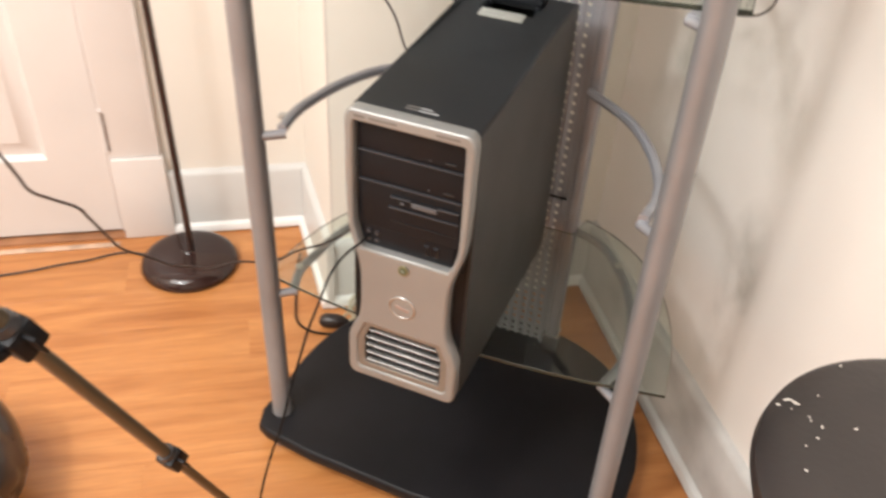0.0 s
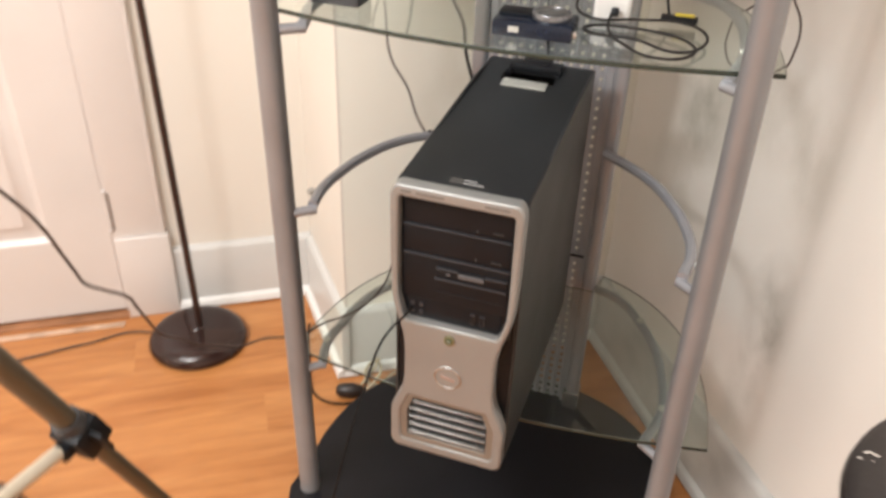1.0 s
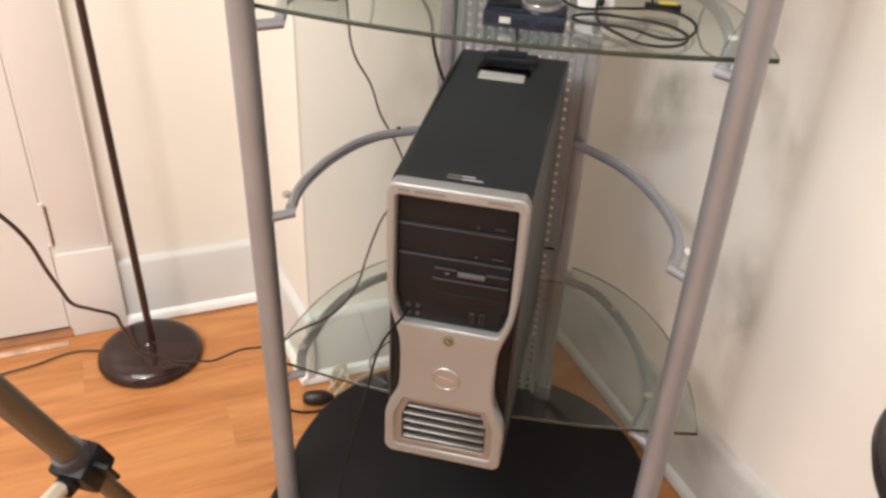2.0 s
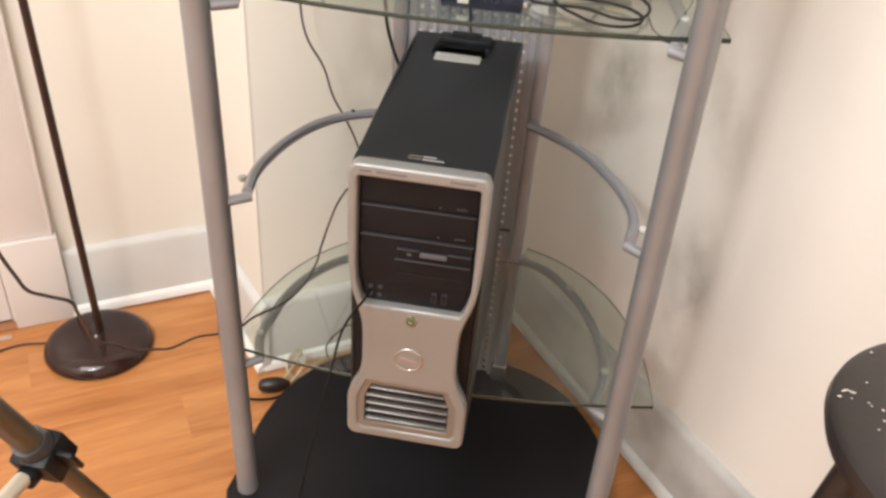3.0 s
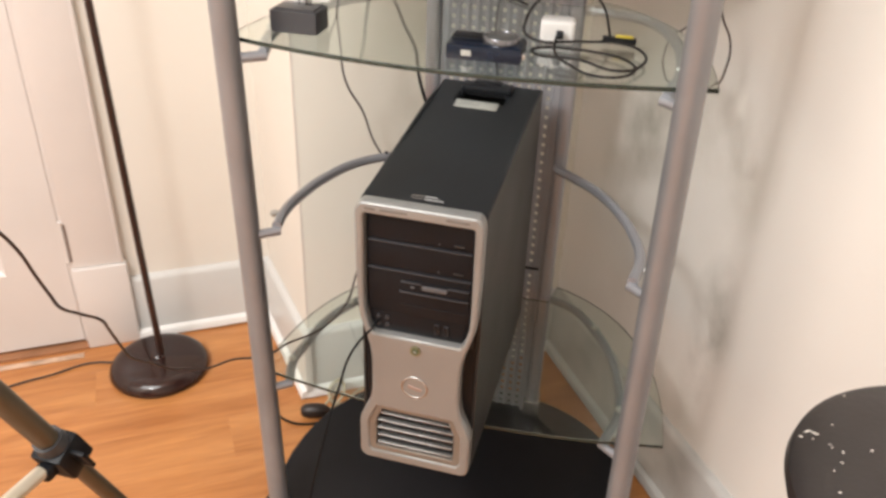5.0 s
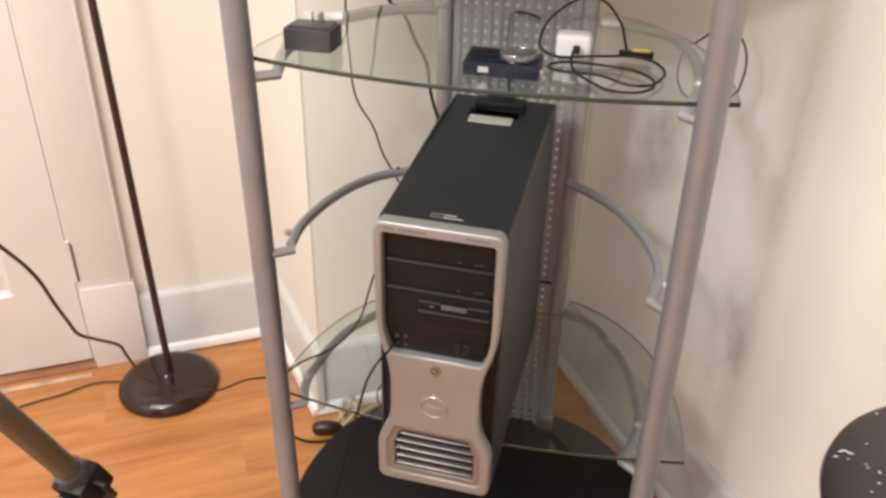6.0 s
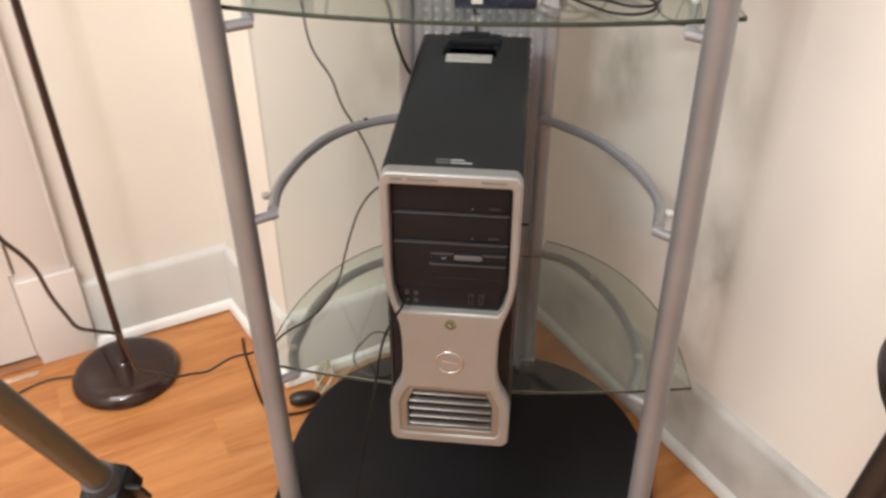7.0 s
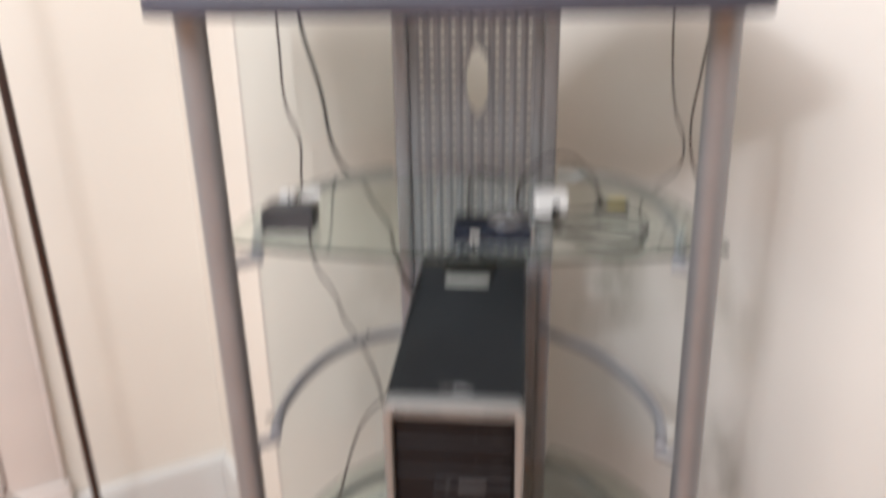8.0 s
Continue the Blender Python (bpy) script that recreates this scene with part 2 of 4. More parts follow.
def thing(name, m, label, category, group="", kind=""):
    ob = new(name)
    ob.empty_display_size = 0.05
    ob.matrix_world = m
    return tagged(ob, label, category, group, kind)


def box(sx, sy, sz, at=(0, 0, 0), bevel=0.0, m=None, bm=None, seg=2):
    """A bevelled box centred at at."""
    bm = bm or bmesh.new()
    made = bmesh.ops.create_cube(bm, size=1.0)
    vs = made["verts"]
    bmesh.ops.scale(bm, vec=(sx, sy, sz), verts=vs)
    if bevel:
        es = list({e for v in vs for e in v.link_edges})
        res = bmesh.ops.bevel(bm, geom=es, offset=bevel, segments=seg, affect="EDGES", profile=0.6)
        vs = list({v for f in res["faces"] for v in f.verts} | {v for v in vs if v.is_valid})
    if m is not None:
        bmesh.ops.transform(bm, matrix=m, verts=vs)
    bmesh.ops.translate(bm, vec=at, verts=vs)
    return bm


def rod(p, q, r0, r1=None, n=20, bm=None):
    """A straight round bar from p to q."""
    bm = bm or bmesh.new()
    p, q = Vector(p), Vector(q)
    d = q - p
    rot = d.to_track_quat("Z", "Y").to_matrix().to_4x4()
    bmesh.ops.create_cone(bm, cap_ends=True, segments=n, radius1=r0, radius2=r0 if r1 is None else r1, depth=d.length,
                          matrix=Matrix.Translation((p + q) / 2) @ rot)
    return bm


def lathe(profile, n=48, bm=None, at=(0, 0, 0)):
    """Turns a profile of (radius, height) round the z axis."""
    bm = bm or bmesh.new()
    rings = []
    for r, z in profile:
        if r < 1e-5:
            rings.append([bm.verts.new((at[0], at[1], at[2] + z))])
        else:
            rings.append([bm.verts.new((at[0] + r * math.cos(2 * math.pi * i / n), at[1] + r * math.sin(2 * math.pi * i / n), at[2] + z)) for i in range(n)])
    for a, b in zip(rings, rings[1:]):
        for i in range(n):
            j = (i + 1) % n
            if len(a) == 1 and len(b) > 1:
                bm.faces.new((a[0], b[j], b[i]))
            elif len(b) == 1 and len(a) > 1:
                bm.faces.new((a[i], a[j], b[0]))
            elif len(a) > 1:
                bm.faces.new((a[i], a[j], b[j], b[i]))
    bmesh.ops.recalc_face_normals(bm, faces=bm.faces)
    return bm


def curve_mesh(cu, material, name):
    ob = bpy.data.objects.new("curve_tmp", cu)
    scene.collection.objects.link(ob)
    dg = bpy.context.evaluated_depsgraph_get()
    me = bpy.data.meshes.new_from_object(ob.evaluated_get(dg))
    bpy.data.objects.remove(ob)
    bpy.data.curves.remove(cu)
    me.name = name
    me.materials.clear()
    me.materials.append(material)
    me.shade_smooth()
    me.set_sharp_from_angle(angle=radians(40))
    return me


def wire(pts, r, material, name="cable", res=6):
    """A round cord through the points, as a mesh."""
    cu = bpy.data.curves.new("cord", "CURVE")
    cu.dimensions, cu.bevel_depth, cu.bevel_resolution, cu.resolution_u, cu.use_fill_caps = "3D", r, 2, res, True
    s = cu.splines.new("BEZIER")
    s.bezier_points.add(len(pts) - 1)
    for b, p in zip(s.bezier_points, pts):
        b.co = p
        b.handle_left_type = b.handle_right_type = "AUTO"
    return curve_mesh(cu, material, name)


def slab(loops, thick, bevel, material, name, m=None):
    """Flat outlines (the first one solid, the others holes) in the xy plane, made into a plate with rounded edges; z from 0 down to -thick."""
    cu = bpy.data.curves.new("plate", "CURVE")
    cu.dimensions, cu.fill_mode = "2D", "BOTH"
    cu.extrude, cu.bevel_depth, cu.bevel_resolution, cu.offset = max(thick / 2 - bevel, 0.0001), bevel, 2, -bevel
    for lp in loops:
        s = cu.splines.new("POLY")
        s.points.add(len(lp) - 1)
        for p, (x, y) in zip(s.points, lp):
            p.co = (x, y, 0, 1)
        s.use_cyclic_u = True
    me = curve_mesh(cu, material, name)
    me.transform(Matrix.Translation((0, 0, -thick / 2)))
    if m is not None:
        me.transform(m)
    return me


def rounded(pts, r, n=5):
    """Rounds the corners of an outline."""
    out = []
    k = len(pts)
    for i in range(k):
        a, b, c = Vector(pts[i - 1]), Vector(pts[i]), Vector(pts[(i + 1) % k])
        u, v = (a - b), (c - b)
        rr = min(r, u.length * 0.45, v.length * 0.45)
        p, q = b + u.normalized() * rr, b + v.normalized() * rr
        for s in range(n + 1):
            t = s / n
            w = (1 - t) ** 2 * p + 2 * t * (1 - t) * b + t * t * q
            out.append((w.x, w.y))
    return out


# ---- the room: walls stand at 36.6 degrees to the stand's corner ----
W = pose(0, 0, 0, 0, 0, 36.6)
DOOR_Y, BREAST_Y, RETURN_X, RIGHT_X = 1.717, 1.377, 0.109, 0.762
CORNER_X = 0.143
FAR_X, NEAR_Y, CEILING = -2.3, -2.2, 2.6
HINGE_X, DOOR_L, DOOR_TOP = -0.349, -1.12, 2.04
T = 0.12


def setting(name, bm, material, label, category="wall"):
    ob = part(name, bm, material)
    ob.matrix_world = W
    return tagged(ob, label, category, "", "structure")


def span(x0, x1, y0, y1, z0, z1, bm=None, bevel=0.0):
    return box(x1 - x0, y1 - y0, z1 - z0, ((x0 + x1) / 2, (y0 + y1) / 2, (z0 + z1) / 2), bevel, None, bm)


bm = span(HINGE_X + 0.0, RETURN_X + T, DOOR_Y, DOOR_Y + T, 0, CEILING)
span(FAR_X - T, DOOR_L, DOOR_Y, DOOR_Y + T, 0, CEILING, bm)
span(DOOR_L, HINGE_X, DOOR_Y, DOOR_Y + T, DOOR_TOP, CEILING, bm)
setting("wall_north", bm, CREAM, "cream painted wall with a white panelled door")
bm = bmesh.new()
plan = ((RETURN_X, DOOR_Y - 0.0005), (CORNER_X, BREAST_Y), (CORNER_X + 0.004, BREAST_Y), (CORNER_X + 0.004, BREAST_Y + T + 0.0005), (RETURN_X + T, BREAST_Y + T + 0.0005), (RETURN_X + T, DOOR_Y - 0.0005))
low, high = ([bm.verts.new((x, y, z)) for x, y in plan] for z in (0, CEILING))
for k in range(6):
    bm.faces.new((low[k], low[(k + 1) % 6], high[(k + 1) % 6], high[k]))
bm.faces.new(low)
bm.faces.new(high)
bmesh.ops.recalc_face_normals(bm, faces=bm.faces)
setting("wall_return", bm, CREAM, "narrow cream painted wall return")
setting("wall_breast", span(CORNER_X + 0.0045, RIGHT_X + T, BREAST_Y, BREAST_Y + T, 0, CEILING), CREAM_CORNER, "stained cream wall behind the glass stand, lightened against its shade")
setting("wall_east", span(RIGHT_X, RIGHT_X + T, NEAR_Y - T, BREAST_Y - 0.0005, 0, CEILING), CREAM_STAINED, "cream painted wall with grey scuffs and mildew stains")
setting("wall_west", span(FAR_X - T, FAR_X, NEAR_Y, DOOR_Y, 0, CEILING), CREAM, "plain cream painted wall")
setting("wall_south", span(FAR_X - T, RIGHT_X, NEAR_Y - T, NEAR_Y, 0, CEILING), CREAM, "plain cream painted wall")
setting("ceiling", span(FAR_X - T, RIGHT_X + T, NEAR_Y - T, DOOR_Y + T, CEILING, CEILING + 0.1), CEIL, "plain white painted ceiling", "ceiling")
floor = setting("floor", span(FAR_X - T, RIGHT_X + T, NEAR_Y - T, DOOR_Y + 0.9, -0.11, -0.010), SUBFLOOR, "orange wood laminate plank floor with a satin sheen", "floor")
setting("hall_wall", span(DOOR_L - 0.3, HINGE_X + 0.3, DOOR_Y + 0.9, DOOR_Y + 1.0, 0, CEILING), CREAM, "plain cream wall behind the door")


def skirting(name, length, m, label="white painted tall baseboard", board=None, shoe=None):
    """Baseboard with a top bead and a quarter round at the floor; runs along x, its face towards -y."""
    ob = thing(name, W @ m, label, "baseboard", "", "structure")
    prof = [(0, 0.004), (-0.016, 0.004), (-0.016, 0.160), (-0.0125, 0.169), (-0.006, 0.174), (0, 0.175)]
    quarter = [(-0.0165, 0.004), (-0.030, 0.0045), (-0.0295, 0.014), (-0.026, 0.021), (-0.0165, 0.026)]
    for nm, pr in (("board", prof), ("shoe_moulding", quarter)):
        bm = bmesh.new()
        a = [bm.verts.new((0, y, z)) for y, z in pr]
        b = [bm.verts.new((length, y, z)) for y, z in pr]
        k = len(pr)
        for i in range(k):
            bm.faces.new((a[i], a[(i + 1) % k], b[(i + 1) % k], b[i]))
        bm.faces.new(a[::-1])
        bm.faces.new(b)
        bmesh.ops.recalc_face_normals(bm, faces=bm.faces)
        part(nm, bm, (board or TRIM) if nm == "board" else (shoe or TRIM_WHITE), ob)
    return ob


CASE_R = -0.231
SKEW = math.degrees(math.atan2(CORNER_X - RETURN_X, DOOR_Y - BREAST_Y))
skirting("baseboard", RETURN_X - CASE_R - 0.001, pose(CASE_R, DOOR_Y - 0.0005, 0))
skirting("baseboard", DOOR_Y - BREAST_Y + 0.012, pose(RETURN_X + 0.0012, DOOR_Y - 0.017, 0, 0, 0, -90 + SKEW))
skirting("baseboard", RIGHT_X - CORNER_X + 0.012, pose(CORNER_X - 0.013, BREAST_Y - 0.0005, 0))
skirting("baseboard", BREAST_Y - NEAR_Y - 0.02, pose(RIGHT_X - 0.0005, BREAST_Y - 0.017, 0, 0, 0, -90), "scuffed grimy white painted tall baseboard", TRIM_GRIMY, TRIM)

# door casing with plinth block
casing = thing("door_casing", W, "white painted door casing with a plinth block", "door frame", "", "structure")
for x0, x1 in ((HINGE_X + 0.004, CASE_R - 0.008), (DOOR_L - 0.115, DOOR_L - 0.004)):
    part("casing_board", span(x0, x1, DOOR_Y - 0.020, DOOR_Y - 0.0005, 0.226, DOOR_TOP + 0.02, None, 0.003), DOOR, casing)
    bmx = span(x1 - 0.001, x1 + 0.006, DOOR_Y - 0.0235, DOOR_Y - 0.0005, 0.226, DOOR_TOP + 0.02, None, 0.003)
    part("back_band", bmx, DOOR, casing)
    part("plinth_block", span(x0 - 0.002, x1 + 0.012, DOOR_Y - 0.031, DOOR_Y - 0.0005, 0.001, 0.225, None, 0.004), DOOR, casing)
part("head_casing", span(DOOR_L - 0.115, CASE_R, DOOR_Y - 0.022, DOOR_Y - 0.0005, DOOR_TOP + 0.021, DOOR_TOP + 0.14, None, 0.003), DOOR, casing)
part("jamb", span(HINGE_X - 0.004, HINGE_X + 0.003, DOOR_Y - 0.012, DOOR_Y + T, 0.012, DOOR_TOP), DOOR, casing)

# panelled door leaf
door = thing("door_1", W @ pose(HINGE_X - 0.006, DOOR_Y - 0.006, 0), "closed white painted panelled wooden door", "door", "", "structure")
DW, ST = 0.76, 0.134
leaf = [[(-DW, 0.013), (0, 0.013), (0, 2.03), (-DW, 2.03)]]
panes = []
for x0, x1 in ((-ST - 0.19, -ST), (-DW + ST, -DW + ST + 0.19)):
    for z0, z1 in ((0.222, 0.86), (1.02, 1.86)):
        panes.append((x0, x1, z0, z1))
        leaf.append([(x0, z0), (x0, z1), (x1, z1), (x1, z0)])
part("leaf_frame", slab(leaf, 0.036, 0.002, DOOR, "leaf_frame", pose(0, 0, 0, 90)), None, door)
for x0, x1, z0, z1 in panes:
    bm = bmesh.new()
    rings = []
    for inset, dep in ((0.0005, 0.004), (0.006, 0.008), (0.010, 0.0155), (0.016, 0.0155), (0.044, 0.0065), (0.0455, 0.005)):
        rings.append([bm.verts.new((x, dep, z)) for x, z in ((x0 + inset, z0 + inset), (x1 - inset, z0 + inset), (x1 - inset, z1 - inset), (x0 + inset, z1 - inset))])
    for a, b in zip(rings, rings[1:]):
        for i in range(4):
            bm.faces.new((a[i], a[(i + 1) % 4], b[(i + 1) % 4], b[i]))
    bm.faces.new(rings[-1])
    bmesh.ops.recalc_face_normals(bm, faces=bm.faces)
    part("raised_panel", bm, DOOR, door)
for hz in (0.295, 1.75):
    hinge = part("hinge", rod((0.005, -0.008, hz - 0.048), (0.005, -0.008, hz + 0.048), 0.0045, n=12), DOOR, door, "small butt hinge painted over")
    part("hinge_slit", box(0.0035, 0.002, 0.098, (0.0118, -0.0152, hz), 0.0005), SUBFLOOR, hinge, "dark slit beside the hinge")
    for dz in (-0.05, 0.05):
        part("hinge_tip", lathe([(0, -0.006), (0.005, -0.004), (0.006, 0), (0.005, 0.004), (0, 0.006)], 12, None, (0.005, -0.008, hz + dz)), DOOR, hinge)

sill = thing("door_sill", W, "worn wooden sill strip under the door with clear tape", "door sill", "", "structure")
part("sill_board", span(DOOR_L, HINGE_X + 0.002, DOOR_Y - 0.03, DOOR_Y + T, -0.009, 0.006, None, 0.002), SILL, sill)
part("tape_strip", span(DOOR_L + 0.1, HINGE_X - 0.01, DOOR_Y - 0.064, DOOR_Y - 0.046, 0.0006, 0.0032, None, 0.0010), TAPE, sill, "shiny crinkled clear tape")

# ---- the corner stand ----
STAND = pose(-0.294, 0.838, 0, 0, 0, 3.4)
stand = thing("media_stand", STAND, "silver and black corner stand with perforated metal back", "shelf unit")
PX, ARM_Z = 0.305, (0.918, 0.644, 0.343)
# plan of each curved arm from its peg to the back rail, top to bottom
BENDS = (
    {1: ((0.268, 0.022), (0.284, 0.095), (0.286, 0.177), (0.2745, 0.270), (0.243, 0.345), (0.185, 0.390), (0.126, 0.402)),
     -1: ((0.268, 0.022), (0.287, 0.095), (0.287, 0.180), (0.268, 0.270), (0.228, 0.340), (0.178, 0.382), (0.126, 0.400))},
    {1: ((0.268, 0.022), (0.276, 0.075), (0.266, 0.140), (0.238, 0.214), (0.199, 0.279), (0.155, 0.325), (0.116, 0.360)),
     -1: ((0.268, 0.022), (0.2735, 0.065), (0.2705, 0.125), (0.2545, 0.200), (0.224, 0.268), (0.184, 0.311), (0.116, 0.352))},
    {1: ((0.268, 0.022), (0.287, 0.092), (0.282, 0.167), (0.2645, 0.237), (0.229, 0.312), (0.179, 0.377), (0.126, 0.402)),
     -1: ((0.268, 0.022), (0.2805, 0.065), (0.2785, 0.120), (0.270, 0.190), (0.243, 0.262), (0.195, 0.325), (0.126, 0.372))},
)


def outline(cx, half, front, back, k=2.4, n=80, bow=0.03):
    """D shape: a slightly bowed front edge and a round back."""
    pts = []
    for i in range(n + 1):
        a = math.pi * i / n
        c, s = math.cos(a), math.sin(a)
        pts.append((cx + half * math.copysign(abs(c) ** (2 / k), c), min(front + (back - front) * abs(s) ** (2 / k), 9 if abs(cx + half * math.copysign(abs(c) ** (2 / k), c)) > 0.142 else 0.366)))
    for i in range(1, 12):
        u = -1 + 2 * i / 12
        pts.append((cx + half * u, front - bow * (1 - u * u)))
    return pts


arc = []
for i in range(1, 30):
    a = math.pi * i / 30
    c, s = math.cos(a), math.sin(a)
    arc.append((0.010 + 0.345 * math.copysign(abs(c) ** 0.8, c), 0.08 + 0.365 * abs(s) ** 0.8))
base_out = [(-0.335, -0.010), (-0.322, -0.045), (-0.30, -0.055), (-0.2, -0.068), (0, -0.076), (0.2, -0.066), (0.31, -0.052), (0.340, -0.043), (0.352, -0.010), (0.348, 0.03)] + arc + [(-0.332, 0.03)]
part("base_board", slab([base_out], 0.026, 0.006, BOARD, "base_board", pose(0, 0, 0.050)), None, stand, "black laminate base board with rounded edge")
top_out = [(x * 0.985 - 0.016, y - 0.03 if y < 0 else y) for x, y in base_out]
part("top_board", slab([top_out], 0.026, 0.005, TOPBOARD, "top_board", pose(0, 0, 1.250)), None, stand, "dark top board")
for sx, sy in ((-0.285, -0.03), (0.295, -0.03), (-0.2, 0.33), (0.2, 0.33)):
    part("foot", lathe([(0, 0.0005), (0.014, 0.0005), (0.016, 0.004), (0.016, 0.02), (0.010, 0.0245), (0, 0.0245)], 20, None, (sx, sy, 0)), CHROME, stand)

for s in (-1, 1):
    pbm = lathe([(0, 0.0505), (0.0186, 0.0505), (0.0186, 0.055), (0.0179, 0.058), (0.0179, 1.215), (0.021, 1.222), (0, 1.2235)], 32, None, (s * PX, 0, 0))
    for v in pbm.verts:
        v.co.x -= (0.006 + (v.co.z - 0.64) * 0.015) if s > 0 else (v.co.z - 0.64) * 0.012
    post = part("post", pbm, SILVER, stand, "round silver post")
    for z, bend in zip(ARM_Z, BENDS):
        peg = rod((s * (PX - 0.014), 0.002, z - 0.004), (s * 0.264, 0.024, z - 0.004), 0.0072, n=16)
        part("peg", peg, SILVER_ARM, post, "short bright peg")
        lift = 0.0 if z == 0.644 else -0.0065
        pts = [(s * x, y, z + lift + h) for (x, y), h in zip(bend[s], (0.004, 0.007, 0.008, 0.009, 0.009, 0.008, 0.006))]
        arm = part("arm", wire(pts, 0.0082, SILVER_ARM, "arm"), None, stand, "curved silver tube arm")
        if lift == 0.0 and s < 0:
            part("bolt", lathe([(0, 0), (0.0035, 0), (0.0035, 0.002), (0.002, 0.003), (0, 0.003)], 14, None, (pts[5][0], pts[5][1], pts[5][2] + 0.0075)), PLASTIC_BLACK, arm, "dark screw head")
        if lift == 0.0:
            part("bumper", lathe([(0, -0.004), (0.0055, -0.004), (0.007, -0.001), (0.006, 0.003), (0, 0.005)], 16, None, (s * 0.287, 0.056, z + 0.006)), BUMPER, arm, "clear rubber bumper")

# perforated ribbed back panel
COL_Y, COL_W, PITCH, HOLE = 0.390, 0.121, 0.0175, 0.0030
nx, nz = 11, 66
xs, zs = [], []
for i in range(nx):
    c = (i - (nx - 1) / 2) * PITCH
    xs += [c - 0.00875, c - HOLE, c + HOLE]
xs.append(xs[-1] + 0.00875 - HOLE)
for j in range(nz):
    c = 0.068 + j * PITCH
    zs += [c - 0.00875, c - HOLE, c + HOLE]
zs.append(zs[-1] + 0.00875 - HOLE)
me_verts, me_faces = [], []
for j, z in enumerate(zs):
    for i, x in enumerate(xs):
        me_verts.append((x, COL_Y - (0.0042 if i % 3 == 0 else 0.0), z))
for j in range(len(zs) - 1):
    for i in range(len(xs) - 1):
        cx, cz = (xs[i] + xs[i + 1]) / 2, (zs[j] + zs[j + 1]) / 2
        if (i % 3 == 1 and j % 3 == 1) or ((cx - 0.004) / 0.019) ** 2 + ((cz - 1.085) / 0.055) ** 2 < 1:
            continue
        k = j * len(xs) + i
        me_faces.append((k, k + 1, k + 1 + len(xs), k + len(xs)))
sheet = bpy.data.meshes.new("back_panel")
sheet.from_pydata(me_verts, [], me_faces)
sheet.materials.append(SILVER_DARK)
panel = part("back_panel", sheet, None, stand, "grey ribbed sheet metal panel with rows of square holes")
sol = panel.modifiers.new("thickness", "SOLIDIFY")
sol.thickness, sol.offset = 0.0012, 0
ring = []
for i in range(28):
    a = 2 * math.pi * i / 28
    ring.append((0.004 + 0.019 * math.cos(a), 1.085 + 0.055 * math.sin(a)))
outer = [(0.004 + (x - 0.004) * 1.22, 1.085 + (z - 1.085) * 1.10) for x, z in ring]
part("cable_port", slab([outer, ring], 0.004, 0.0012, SILVER_DARK, "cable_port", pose(0, COL_Y - 0.006, 0, 90)), None, panel, "oval cable opening rim")
for s in (-1, 1):
    prof = rounded([(-0.0125, -0.017), (0.0125, -0.017), (0.0125, 0.015), (-0.0125, 0.015)], 0.009)
    bm = bmesh.new()
    a = [bm.verts.new((x + s * COL_W, y + COL_Y, 0.0505)) for x, y in prof]
    b = [bm.verts.new((x + s * COL_W, y + COL_Y, 1.2235)) for x, y in prof]
    for i in range(len(prof)):
        bm.faces.new((a[i], a[(i + 1) % len(prof)], b[(i + 1) % len(prof)], b[i]))
    bm.faces.new(a[::-1])
    bm.faces.new(b)
    bmesh.ops.recalc_face_normals(bm, faces=bm.faces)
    part("back_rail", bm, SILVER_ARM, stand, "vertical silver edge rail")
    part("rail_flange", box(0.0115, 0.006, 1.17, (s * 0.1022, COL_Y - 0.001, 0.637), 0.001), SILVER_DARK, stand)
    part("column_foot", box(0.033, 0.040, 0.040, (s * (COL_W - 0.001), COL_Y - 0.001, 0.0707), 0.003), CHROME, stand, "bright metal column foot")
part("joint_strip", box(0.208, 0.004, 0.0036, (0, COL_Y - 0.0055, 0.421), 0.001), PLASTIC_BLACK, stand)

# glass shelves lie on the pegs
for bow, cx, half, z in ((0.045, 0.006, 0.322, 0.9375), (0.034, 0.021, 0.338, 0.3625)):
    gl = part("glass_shelf", slab([outline(cx, half, 0.020, 0.442, 2.3, 80, bow)], 0.006, 0.001, GLASS, "glass_shelf", STAND @ pose(0, 0, z)), None)
    gl.visible_shadow = z < 0.6
    gl.data.materials.append(GLASS_EDGE)
    for poly in gl.data.polygons:
        if abs(poly.normal.z) < 0.8:
            poly.material_index = 1
    tagged(gl, "greenish clear glass shelf with a bowed front edge", "glass shelf", "glass shelves")
    for s in (-1, 1):
        for k in (1, 4):
            x, y = BENDS[0 if z > 0.6 else 2][s][k]
            pad = lathe([(0, -0.0104), (0.0062, -0.0104), (0.0072, -0.008), (0.0060, -0.0061), (0, -0.0061)], 18, None, (s * x, y, z))
            bmesh.ops.transform(pad, matrix=STAND, verts=pad.verts)
            part("support_pad", pad, BUMPER, gl, "small clear rubber pad")

# ---- the computer tower, standing on the lower glass shelf ----
TX, TY, TZ = -0.2920, 0.7150, 0.3630
tower = thing("computer_tower", pose(TX, TY, TZ, 0, 0, 2.3), "black computer tower with a silver waisted front on glass", "computer")
HB, DEPTH, H0, H1 = 0.0800, 0.430, 0.4205, 0.4485


